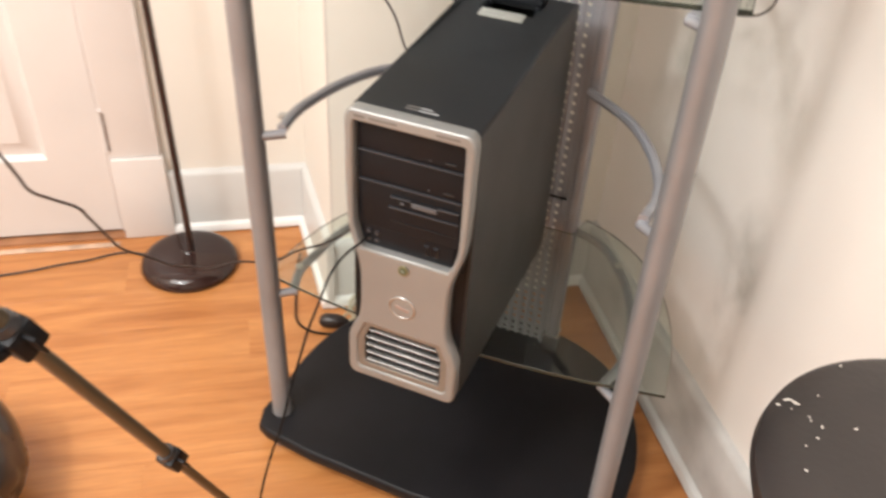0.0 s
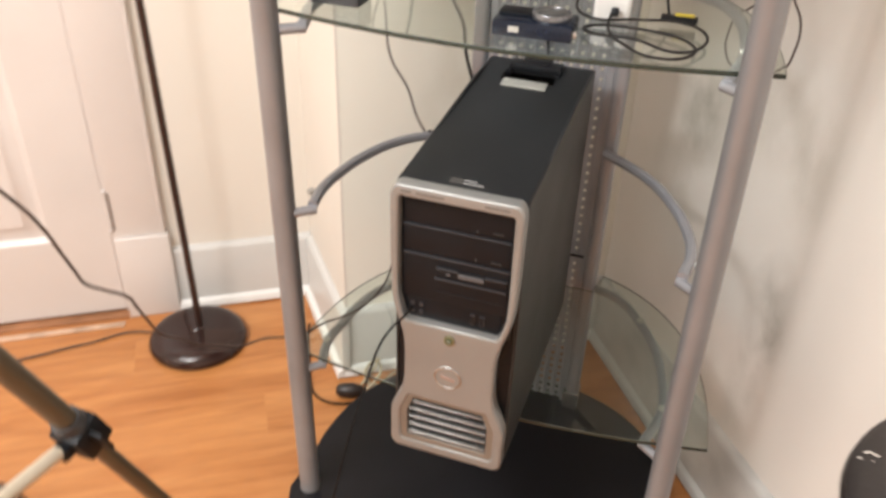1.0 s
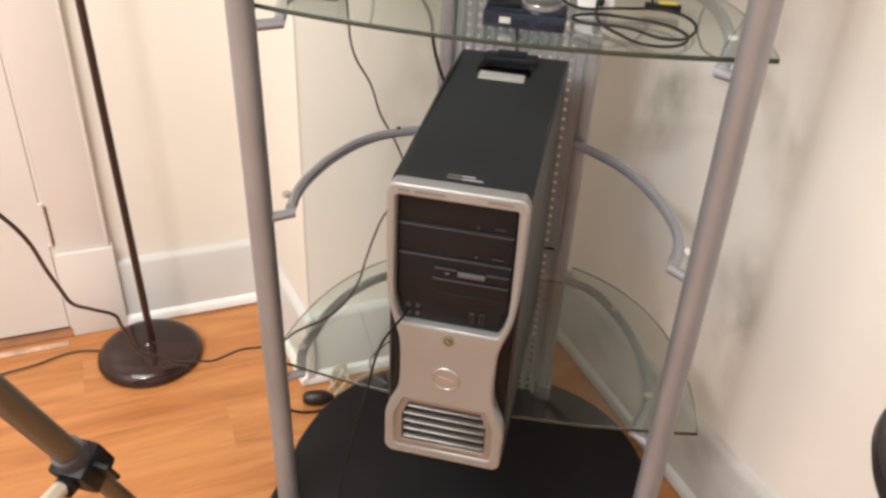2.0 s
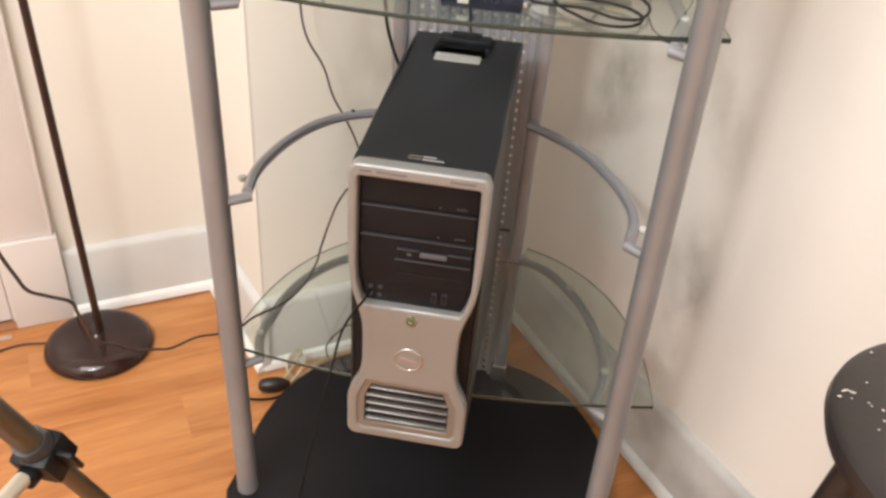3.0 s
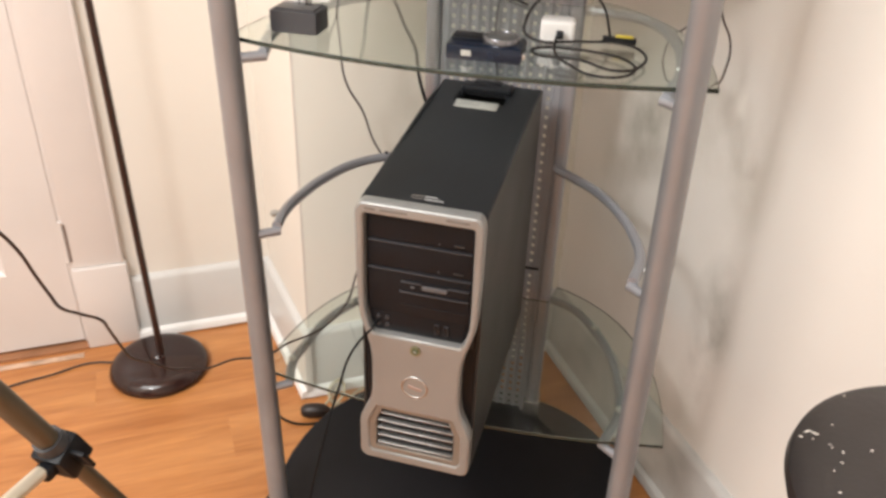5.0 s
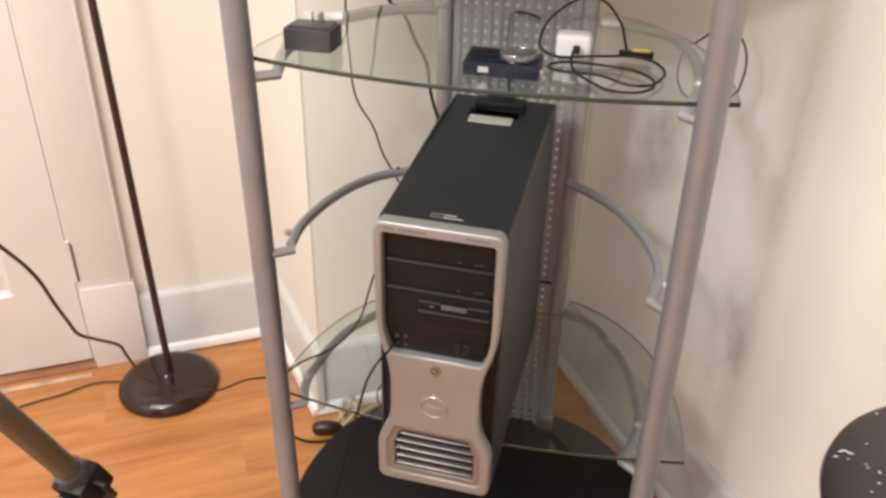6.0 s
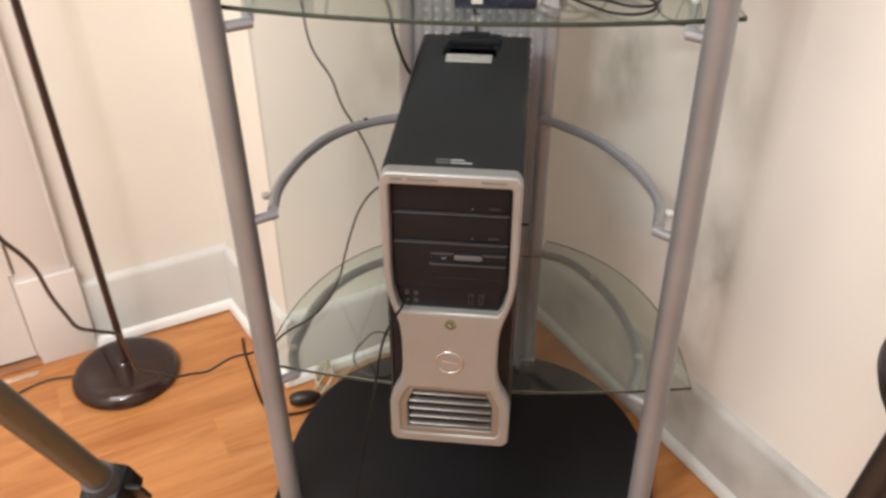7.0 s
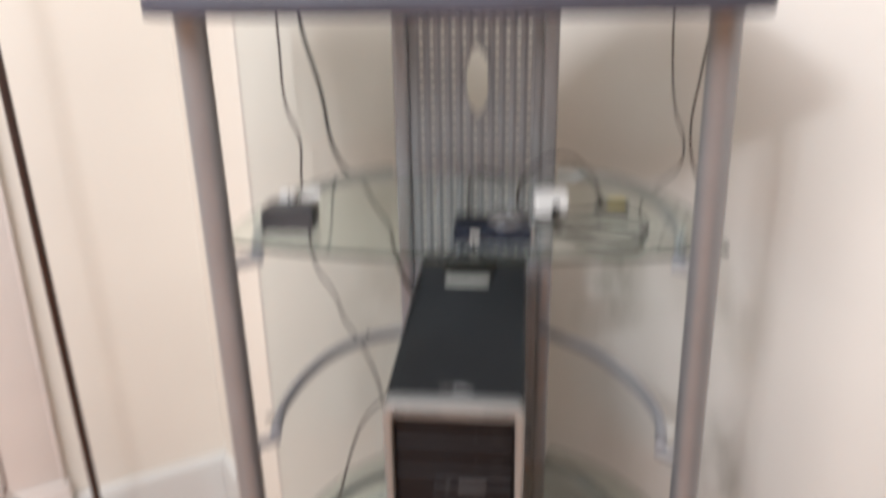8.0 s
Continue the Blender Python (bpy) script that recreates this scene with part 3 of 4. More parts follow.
side = [(0.022, 0.001), (DEPTH, 0.001), (DEPTH, H1), (0.33, H1), (0.022, H0)]
for s in (-1, 1):
    part("side_panel", slab([rounded(side, 0.004)], 0.004, 0.0012, CASE_SIDE, "side_panel", pose(s * HB + (0.004 if s > 0 else 0), 0, 0) @ Matrix(((0, 0, 1, 0), (1, 0, 0, 0), (0, 1, 0, 0), (0, 0, 0, 1)))), None, tower, "dark grey steel side panel")
part("bottom_panel", box(2 * HB - 0.002, DEPTH - 0.025, 0.004, (0, DEPTH / 2 + 0.01, 0.003)), CASE_BLACK, tower)
part("rear_panel", box(2 * HB - 0.002, 0.004, H1 - 0.004, (0, DEPTH - 0.003, H1 / 2)), CASE_SIDE, tower)
part("inner_front", box(2 * HB - 0.001, 0.012, H0 - 0.012, (0, 0.029, H0 / 2 - 0.001), 0.002), PLASTIC_BLACK, tower, "black plastic front frame")
hole = rounded([(-0.046, 0.326), (-0.046, 0.366), (0.034, 0.366), (0.034, 0.326)], 0.006)
plate = rounded([(-HB - 0.0035, 0.0), (HB + 0.0035, 0.0), (HB + 0.0035, DEPTH - 0.022), (-HB - 0.0035, DEPTH - 0.022)], 0.006)
part("top_cover", slab([plate, hole[::-1]], 0.006, 0.0022, CASE_BLACK, "top_cover", pose(0, 0.0215, H0 + 0.003, 3.6)), None, tower, "textured black top cover")
part("handle_recess", box(0.10, 0.060, 0.003, (-0.006, 0.369, 0.424)), RECESS, tower, "brownish floor of the handle recess")
handle = box(0.082, 0.030, 0.012, (-0.002, 0.395, H1 + 0.0045), 0.004)
box(0.046, 0.016, 0.006, (-0.002, 0.402, H1 + 0.0105), 0.0025, None, handle)
part("carry_handle", handle, PLASTIC_BLACK, tower, "black carry handle")
for dx in (-0.040, 0.036):
    part("handle_bracket", box(0.008, 0.026, 0.010, (dx - 0.002, 0.388, H1 - 0.0035), 0.002), PLASTIC_BLACK, tower)
part("recess_label", box(0.068, 0.022, 0.003, (-0.006, 0.3335, 0.4455), 0.001, pose(0, 0, 0, 6)), LABEL, tower, "silver label in the handle recess")
for dx, dy, w in ((-0.020, 0.0045, 0.020), (0.006, 0.0045, 0.022), (-0.014, -0.0035, 0.030)):
    part("label_bar", box(w, 0.0018, 0.0006, (dx - 0.002, 0.3335 + dy, 0.4471 + dy * 0.105), 0, pose(0, 0, 0, 6)), LABEL_INK, tower)
for dx, dy, w, ink in ((-0.0130, 0.0440, 0.0155, INK), (0.0045, 0.0440, 0.0160, WHITE_INK), (-0.0130, 0.0375, 0.0155, INK), (0.0095, 0.0375, 0.0260, WHITE_INK)):
    part("printed_line", box(w, 0.0024, 0.0006, (dx, dy, H0 + 0.0030 + (dy - 0.0215) * 0.063), 0, pose(0, 0, 0, 3.6)), ink, tower)


def sym(half):
    return half + [(-x, z) for x, z in reversed(half)]


Z = TZ
face = sym([(0.076, 0.357 - Z), (0.0835, 0.366 - Z), (0.0835, 0.432 - Z), (0.077, 0.450 - Z), (0.067, 0.470 - Z), (0.0635, 0.495 - Z), (0.0635, 0.545 - Z), (0.066, 0.5687 - Z), (0.072, 0.5891 - Z), (0.079, 0.6119 - Z), (0.0825, 0.6380 - Z), (0.0840, 0.6916 - Z), (0.0845, 0.7786 - Z), (0.078, 0.7910 - Z)])
win = sym([(0.0605, 0.5910 - Z), (0.0665, 0.6000 - Z), (0.0725, 0.6240 - Z), (0.0735, 0.6520 - Z), (0.0725, 0.7722 - Z), (0.070, 0.7748 - Z)])
gr_hole = sym([(0.0640, 0.373 - Z), (0.0690, 0.379 - Z), (0.0690, 0.430 - Z), (0.056, 0.460 - Z)])
part("front_bezel", slab([rounded(face, 0.012), win[::-1], gr_hole[::-1]], 0.022, 0.0036, BEZEL, "front_bezel", pose(0, 0, 0, 90)), None, tower, "silver plastic front bezel, narrow at the waist")
bays = part("drive_bay_panel", box(0.150, 0.010, 0.196, (0, 0.020, 0.6795 - Z)), PLASTIC_BLACK, tower, "glossy black drive bay panel")
for z0, z1 in ((0.7356, 0.7725), (0.6940, 0.7316), (0.6240, 0.6901)):
    part("bay_cover", box(0.140, 0.006, z1 - z0, (0, 0.0135, (z0 + z1) / 2 - Z), 0.0015), PLASTIC_BLACK, bays)
for z0 in (0.7336, 0.6921):
    part("bay_edge", box(0.139, 0.006, 0.0016, (0, 0.0105, z0 - Z), 0.0005), BAY_GREY, bays)
for z0 in (0.7430, 0.7015):
    part("disc_button", box(0.013, 0.003, 0.0025, (0.052, 0.010, z0 - Z), 0.0006), CASE_SIDE, bays)
    part("disc_light", box(0.0018, 0.003, 0.0012, (0.026, 0.010, z0 - 0.001 - Z)), WHITE_INK_DIM, bays)
flop = part("floppy_drive", box(0.092, 0.005, 0.020, (0.022, 0.011, 0.6693 - Z), 0.001), PLASTIC_BLACK, bays)
for x0, x1, z0 in ((-0.024, 0.004, 0.6782), (0.040, 0.068, 0.6782), (-0.026, 0.068, 0.6624)):
    part("floppy_edge", box(x1 - x0, 0.006, 0.0016, ((x0 + x1) / 2, 0.0085, z0 - Z), 0.0005), BAY_GREY, flop)
part("eject_key", box(0.034, 0.006, 0.0062, (0.022, 0.0085, 0.6733 - Z), 0.0015), mat("grey_eject_key", (0.095, 0.095, 0.10), 0.4), flop, "grey eject key")
part("activity_light", box(0.005, 0.005, 0.002, (-0.008, 0.0085, 0.6718 - Z)), WHITE_INK_DIM, flop)
part("bay_crease", box(0.09, 0.004, 0.001, (0.02, 0.0115, 0.6408 - Z)), CASE_BLACK, bays)
part("port_strip", box(0.128, 0.006, 0.032, (0, 0.0155, 0.6072 - Z), 0.002), PLASTIC_BLACK, bays)
for dx in (0.026, 0.039):
    port = part("usb_port", box(0.0065, 0.004, 0.015, (dx, 0.0118, 0.6081 - Z), 0.001), BAY_GREY, bays, "small metal port")
    part("port_slot", box(0.0036, 0.004, 0.0115, (dx - 0.0004, 0.0100, 0.6093 - Z)), PLASTIC_BLACK, port)
for dx in (-0.056, -0.044):
    for dz in (0.6018, 0.6137):
        part("audio_jack", rod((dx, 0.013, dz - Z), (dx, 0.0095, dz - Z), 0.0028, n=14), BAY_GREY, bays)
but = part("power_button", rod((0, 0.002, 0.5748 - Z), (0, -0.0025, 0.5748 - Z), 0.0078, 0.0072, 28), BRASS, tower, "brass-toned ring power button")
part("button_lens", rod((0, -0.0018, 0.5748 - Z), (0, -0.0033, 0.5748 - Z), 0.0052, 0.0048, 24), GREEN_LENS, but)
part("button_mark", box(0.005, 0.001, 0.0014, (0, -0.0035, 0.5748 - Z), 0, pose(0, 0, 0, 0, 35)), WHITE_INK, but)
badge_ring = []
for i in range(40):
    a = 2 * math.pi * i / 40
    badge_ring.append((0.0195 * math.cos(a), 0.510 - Z + 0.0185 * math.sin(a)))
inner_ring = [(x * 0.88, 0.510 - Z + (z - 0.510 + Z) * 0.88) for x, z in badge_ring]
badge = part("badge", slab([badge_ring, inner_ring[::-1]], 0.003, 0.001, CHROME, "badge", pose(0, -0.002, 0, 90)), None, tower, "oval silver badge ring")
part("badge_plate", slab([inner_ring], 0.002, 0.0008, BEZEL, "badge_plate", pose(0, -0.0008, 0, 90)), None, badge)
part("badge_bar", box(0.020, 0.001, 0.005, (0, -0.0012, 0.509 - Z), 0.0003, pose(0, 0, 0, 0, 12)), BADGE_RED, badge)
for x0, x1 in ((-0.070, -0.056), (-0.050, -0.014), (0.036, 0.066)):
    part("printed_bar", box(x1 - x0, 0.001, 0.0030, ((x0 + x1) / 2, -0.0002, 0.7830 - Z)), INK, tower)
gout = sym([(0.0655, 0.371 - Z), (0.0705, 0.377 - Z), (0.0705, 0.431 - Z), (0.0570, 0.4615 - Z)])
gin = sym([(0.0570, 0.382 - Z), (0.0590, 0.385 - Z), (0.0590, 0.430 - Z), (0.0500, 0.4535 - Z)])
grille = part("intake_grille", slab([gout, gin[::-1]], 0.012, 0.002, BEZEL_TRIM, "intake_grille", pose(0, 0.003, 0, 90)), None, tower, "champagne plastic intake surround")
part("grille_backing", box(0.124, 0.003, 0.084, (0, 0.0185, 0.417 - Z)), PLASTIC_BLACK, grille)
for i in range(5):
    z = 0.3885 + i * 0.0145
    hw = 0.0575 if z < 0.432 else 0.0575 - (z - 0.432) * 0.38
    part("slat", box(2 * hw, 0.0078, 0.0030, (0, 0.0075, z - Z), 0.0012, pose(0, 0, 0, 18)), SLAT, grille)

# ---- things on the upper glass shelf ----
GZ = 0.9377
dcam = thing("compact_camera", pose(-0.2615, 0.890, GZ, 0, 0, 5), "dark blue compact camera lying with its lens up on the glass", "camera")
part("camera_body", box(0.098, 0.058, 0.020, (0, 0, 0.0102), 0.004), BLUE_BLACK, dcam)
barrel = part("lens_barrel", lathe([(0, 0.0205), (0.0245, 0.0205), (0.0245, 0.0255), (0.0235, 0.0275), (0.0205, 0.0280), (0.0200, 0.0268), (0, 0.0268)], 40, None, (0.018, 0.004, 0)), LENS_RING, dcam, "chrome lens ring")
part("lens_cover", lathe([(0, 0.0278), (0.0185, 0.0275), (0.0195, 0.0269), (0, 0.0269)], 36, None, (0.018, 0.004, 0)), LENS_DISC, barrel, "smoked grey lens cover")
part("flash_window", box(0.013, 0.001, 0.007, (-0.022, -0.0292, 0.0105)), LABEL, dcam, "white sticker")
part("top_plate", box(0.040, 0.03, 0.004, (-0.026, 0.01, 0.0218), 0.0015), PLASTIC_BLACK, dcam)
part("strap_lug", box(0.006, 0.008, 0.008, (0.0505, -0.02, 0.010), 0.002), CHROME, dcam)

chg = thing("wall_charger", pose(-0.188, 0.992, GZ, 0, 0, 8), "white cube wall charger lying on the glass shelf", "charger")
part("charger_body", box(0.047, 0.034, 0.033, (0, 0, 0.0167), 0.008, None, None, 4), WHITE_PLASTIC, chg)
part("charger_plug", box(0.010, 0.020, 0.010, (0.004, -0.024, 0.016), 0.003, pose(0, 0, 0, -25)), PLASTIC_BLACK, chg, "black cable plug")

coil = [(-0.184, 0.962, 0.953), (-0.180, 0.930, 0.944), (-0.15, 0.880, 0.9425), (-0.11, 0.850, 0.9425), (-0.075, 0.872, 0.9425), (-0.082, 0.925, 0.9425), (-0.14, 0.950, 0.9425), (-0.205, 0.935, 0.9425), (-0.20, 0.905, 0.944),
        (-0.14, 0.895, 0.946), (-0.092, 0.870, 0.946), (-0.066, 0.905, 0.944), (-0.070, 0.965, 0.946), (-0.105, 0.992, 0.946), (-0.15, 0.975, 0.947), (-0.22, 0.965, 0.947), (-0.235, 1.00, 0.960), (-0.215, 1.04, 0.99), (-0.175, 1.055, 1.005), (-0.135, 1.03, 0.985), (-0.117, 1.000, 0.952)]
usb = thing("charging_cable", Matrix.Identity(4), "coiled black charging cable with yellow plug on the glass", "cable")
part("cord", wire(coil, 0.0019, CABLE_GREY, "cord"), None, usb)
part("yellow_sleeve", box(0.024, 0.0075, 0.003, (-0.098, 1.003, 0.9525), 0.001, pose(0, 0, 0, 0, 0, 6)), YELLOW, usb, "yellow plug sleeve")
part("plug_shell", box(0.046, 0.011, 0.009, (-0.104, 1.002, 0.9470), 0.002, pose(0, 0, 0, 0, 0, 6)), PLASTIC_BLACK, usb)

adp = thing("power_adapter", pose(-0.530, 0.906, GZ, 0, 0, 4), "black power adapter with white connector on the glass shelf", "power adapter")
part("adapter_body", box(0.068, 0.048, 0.031, (-0.004, -0.004, 0.0157), 0.003), ADAPTER, adp)
part("white_block", box(0.022, 0.018, 0.012, (-0.012, 0.022, 0.0365), 0.002), WHITE_PLASTIC, adp)
part("white_connector", box(0.026, 0.012, 0.009, (0.021, 0.02, 0.040), 0.002, pose(0, 0, 0, 0, -6, 0)), WHITE_PLASTIC, adp, "white cable connector")

for dx in (-0.006, 0.010):
    part("plug_prong", box(0.0015, 0.006, 0.018, (dx, 0.004, 0.0385), 0.0006), CHROME, adp, "metal plug prong")
part("adapter_rib", box(0.058, 0.038, 0.003, (-0.004, -0.004, 0.0320), 0.0012), ADAPTER, adp)

# ---- hanging cords behind the stand ----


def cord(name, pts, r, material, label):
    ob = part(name, wire(pts, r, material, name), None)
    return tagged(ob, label, "cable")


cord("hanging_cord", [(-0.633, 1.193, 1.30), (-0.632, 1.194, 1.142), (-0.629, 1.196, 1.044), (-0.614, 1.207, 0.986), (-0.616, 1.205, 0.918), (-0.611, 1.205, 0.825), (-0.600, 1.200, 0.760), (-0.577, 1.225, 0.695), (-0.566, 1.246, 0.632), (-0.545, 1.262, 0.580), (-0.526, 1.272, 0.526), (-0.51, 1.28, 0.45), (-0.50, 1.28, 0.36)], 0.0020, CABLE_BROWN, "thin dark cord hanging against the wall behind the stand")
cord("hanging_cord", [(-0.614, 1.20, 1.30), (-0.600, 1.211, 1.178), (-0.579, 1.225, 1.076), (-0.553, 1.240, 0.936), (-0.515, 1.222, 0.908), (-0.484, 1.195, 0.871), (-0.458, 1.180, 0.837), (-0.453, 1.178, 0.808), (-0.444, 1.175, 0.776), (-0.431, 1.172, 0.745), (-0.410, 1.170, 0.71), (-0.395, 1.168, 0.65), (-0.385, 1.166, 0.55)], 0.0029, CABLE, "dark cable hanging against the wall behind the tower")
cord("hanging_cord", [(-0.44, 1.08, 0.58), (-0.463, 1.05, 0.576), (-0.490, 1.05, 0.54), (-0.510, 1.05, 0.49), (-0.525, 1.05, 0.44), (-0.540, 1.04, 0.385), (-0.553, 0.986, 0.3705), (-0.566, 0.950, 0.3705), (-0.596, 0.900, 0.373), (-0.606, 0.872, 0.373), (-0.631, 0.846, 0.374), (-0.651, 0.817, 0.386), (-0.664, 0.780, 0.396), (-0.668, 0.762, 0.403), (-0.675, 0.736, 0.421), (-0.684, 0.700, 0.446), (-0.686, 0.668, 0.480), (-0.674, 0.609, 0.540), (-0.655, 0.575, 0.589), (-0.630, 0.534, 0.651), (-0.617, 0.511, 0.684), (-0.621, 0.484, 0.710), (-0.624, 0.464, 0.731), (-0.626, 0.458, 0.749), (-0.627, 0.450, 0.772), (-0.606, 0.410, 0.845), (-0.604, 0.385, 0.885), (-0.585, 0.340, 0.940), (-0.575, 0.280, 1.030), (-0.563, 0.205, 1.150), (-0.556, 0.150, 1.26), (-0.550, 0.118, 1.336)], 0.0019, CABLE_BROWN, "dark cord slung through the air from the tower to the tripod")
cord("hanging_cord", [(0.036, 1.19, 1.30), (0.035, 1.165, 1.19), (0.024, 1.15, 1.11), (0.016, 1.145, 1.02), (0.026, 1.13, 0.965), (0.044, 1.122, 0.931), (0.046, 1.12, 0.893), (0.036, 1.12, 0.862), (0.010, 1.115, 0.853), (-0.025, 1.120, 0.853), (-0.043, 1.150, 0.865), (-0.046, 1.180, 0.885), (-0.038, 1.165, 0.915), (-0.015, 1.18, 0.935), (0.015, 1.21, 0.955), (0.020, 1.225, 0.99), (0.006, 1.245, 1.035), (-0.005, 1.258, 1.129), (-0.008, 1.262, 1.30)], 0.0016, CABLE_BROWN, "thin dark cord looped against the stained wall")
cord("hanging_cord", [(-0.268, 1.170, 0.9400), (-0.292, 1.192, 0.9402), (-0.318, 1.209, 0.934), (-0.327, 1.213, 0.895), (-0.326, 1.213, 0.85), (-0.3225, 1.213, 0.825), (-0.318, 1.213, 0.79), (-0.314, 1.212, 0.72), (-0.312, 1.210, 0.62)], 0.0019, CABLE, "short dark cord hanging over the back edge of the glass")
cord("front_audio_cable", [(-0.349, 0.728, 0.606), (-0.352, 0.706, 0.603), (-0.360, 0.681, 0.597), (-0.368, 0.662, 0.580), (-0.371, 0.637, 0.551), (-0.375, 0.613, 0.517), (-0.381, 0.596, 0.473), (-0.387, 0.581, 0.431), (-0.395, 0.568, 0.375), (-0.415, 0.560, 0.30), (-0.440, 0.558, 0.20), (-0.46, 0.555, 0.08), (-0.475, 0.54, 0.012), (-0.50, 0.50, 0.004), (-0.53, 0.42, 0.004)], 0.0017, CABLE, "black cable from the tower's front socket to the floor")

# plug and cords on the floor behind the stand
strip = thing("plug_adapter", pose(-0.66, 1.115, 0, 0, 0, 22), "dark plug with cream cord loops on the floor", "plug")
plug = lathe([(0, -0.032), (0.008, -0.031), (0.014, -0.025), (0.0165, -0.012), (0.0165, 0.006), (0.0135, 0.020), (0.008, 0.029), (0.0055, 0.034), (0, 0.035)], 28)
bmesh.ops.transform(plug, matrix=pose(0, 0, 0.0165, 0, 90, 0), verts=plug.verts)
part("plug_body", plug, PLUG_BROWN, strip)
part("cream_cord", wire([(0.028, 0.0, 0.014), (0.05, 0.01, 0.03), (0.066, 0.03, 0.05), (0.05, 0.055, 0.05), (0.03, 0.045, 0.03), (0.045, 0.02, 0.012), (0.085, 0.03, 0.008), (0.14, 0.03, 0.02), (0.2, 0.035, 0.03)], 0.0029, CABLE_CREAM, "cream_cord"), None, strip, "aged cream cord")
part("cream_cord", wire([(0.02, 0.01, 0.02), (0.055, 0.03, 0.06), (0.06, 0.06, 0.055), (0.03, 0.06, 0.02), (0.05, 0.03, 0.008), (0.1, 0.06, 0.02), (0.19, 0.07, 0.04)], 0.0027, CABLE_CREAM, "cream_cord"), None, strip)
cord("power_cable", [(-0.625, 1.118, 0.010), (-0.640, 1.098, 0.004), (-0.670, 1.079, 0.004), (-0.706, 1.075, 0.004), (-0.738, 1.088, 0.004), (-0.765, 1.122, 0.004), (-0.805, 1.187, 0.004), (-0.85, 1.262, 0.004), (-0.866, 1.296, 0.008)], 0.0026, CABLE, "black cord lying on the floor by the baseboard")
cord("loose_cable_loop", [(-0.42, 1.20, 0.06), (-0.46, 1.19, 0.10), (-0.50, 1.18, 0.16), (-0.54, 1.18, 0.13), (-0.56, 1.17, 0.08), (-0.52, 1.16, 0.056), (-0.46, 1.17, 0.08), (-0.42, 1.19, 0.15), (-0.40, 1.2, 0.24)], 0.0018, CABLE_BROWN, "tangled dark cable loop behind the tower")

# ---- floor lamp ----
lamp = thing("floor_lamp", pose(-1.079, 1.142, 0), "glossy dark brown floor lamp with a round domed foot", "lamp")
part("lamp_foot", lathe([(0, 0.0005), (0.1058, 0.0005), (0.1125, 0.003), (0.1143, 0.008), (0.1129, 0.0145), (0.1091, 0.0215), (0.103, 0.0280), (0.0936, 0.0335), (0.0803, 0.0365), (0.0567, 0.039), (0.016, 0.041), (0.012, 0.045), (0, 0.045)], 72), BROWN, lamp, "glossy round lamp foot")
part("pole", rod((0.006, 0.004, 0.035), (-0.018, -0.014, 1.72), 0.0078, n=24), BROWN_POLE, lamp)
cord("power_cable", [(-1.192, 1.118, 0.005), (-1.246, 1.096, 0.004), (-1.30, 1.03, 0.004), (-1.339, 0.99, 0.004), (-1.38, 0.94, 0.004), (-1.429, 0.89, 0.004), (-1.52, 0.80, 0.004)], 0.0025, CABLE_BROWN, "dark cord lying on the floor by the lamp")

# ---- stool ----
SX, SY, SZ, SR = 0.323, 0.516, 0.708, 0.176
stool = thing("bar_stool", pose(SX, SY, 0), "worn black round wooden bar stool with chipped paint", "stool")
seat = part("seat", lathe([(0, SZ - 0.034), (SR - 0.016, SZ - 0.034), (SR - 0.004, SZ - 0.028), (SR, SZ - 0.016), (SR - 0.002, SZ - 0.006), (SR - 0.010, SZ - 0.001), (SR - 0.05, SZ - 0.0002), (0, SZ)], 72), STOOL, stool)
part("apron", lathe([(0.104, SZ - 0.085), (0.128, SZ - 0.085), (0.130, SZ - 0.0345), (0.104, SZ - 0.0345)], 48), STOOL, stool)
rnd = random.Random(4)
for i in range(4):
    a = radians(45 + 90 * i + 12)
    p, q = (0.115 * math.cos(a), 0.115 * math.sin(a), SZ - 0.035), (0.185 * math.cos(a), 0.185 * math.sin(a), 0.001)
    part("leg", rod(p, q, 0.019, 0.016, 20), STOOL, stool)
for k, z in ((0.32, 0.23), (0.38, 0.45)):
    for i in range(4):
        a, b = radians(57 + 90 * i), radians(147 + 90 * i)
        r = 0.115 + 0.07 * (SZ - 0.035 - z) / (SZ - 0.036)
        part("rung", rod((r * math.cos(a), r * math.sin(a), z), (r * math.cos(b), r * math.sin(b), z), 0.010, n=14), STOOL, stool)


def chip(x, y, w, h, rot):
    out = []
    for i in range(11):
        a = 2 * math.pi * i / 11
        k = 0.35 + 0.75 * rnd.random()
        out.append((0.50 * w * k * math.cos(a), 0.42 * h * k * math.sin(a)))
    part("paint_chip", slab([out], 0.0006, 0.0001, CHIP, "paint_chip", pose(x - SX, y - SY, SZ + 0.0004, 0, 0, rot)), None, seat)


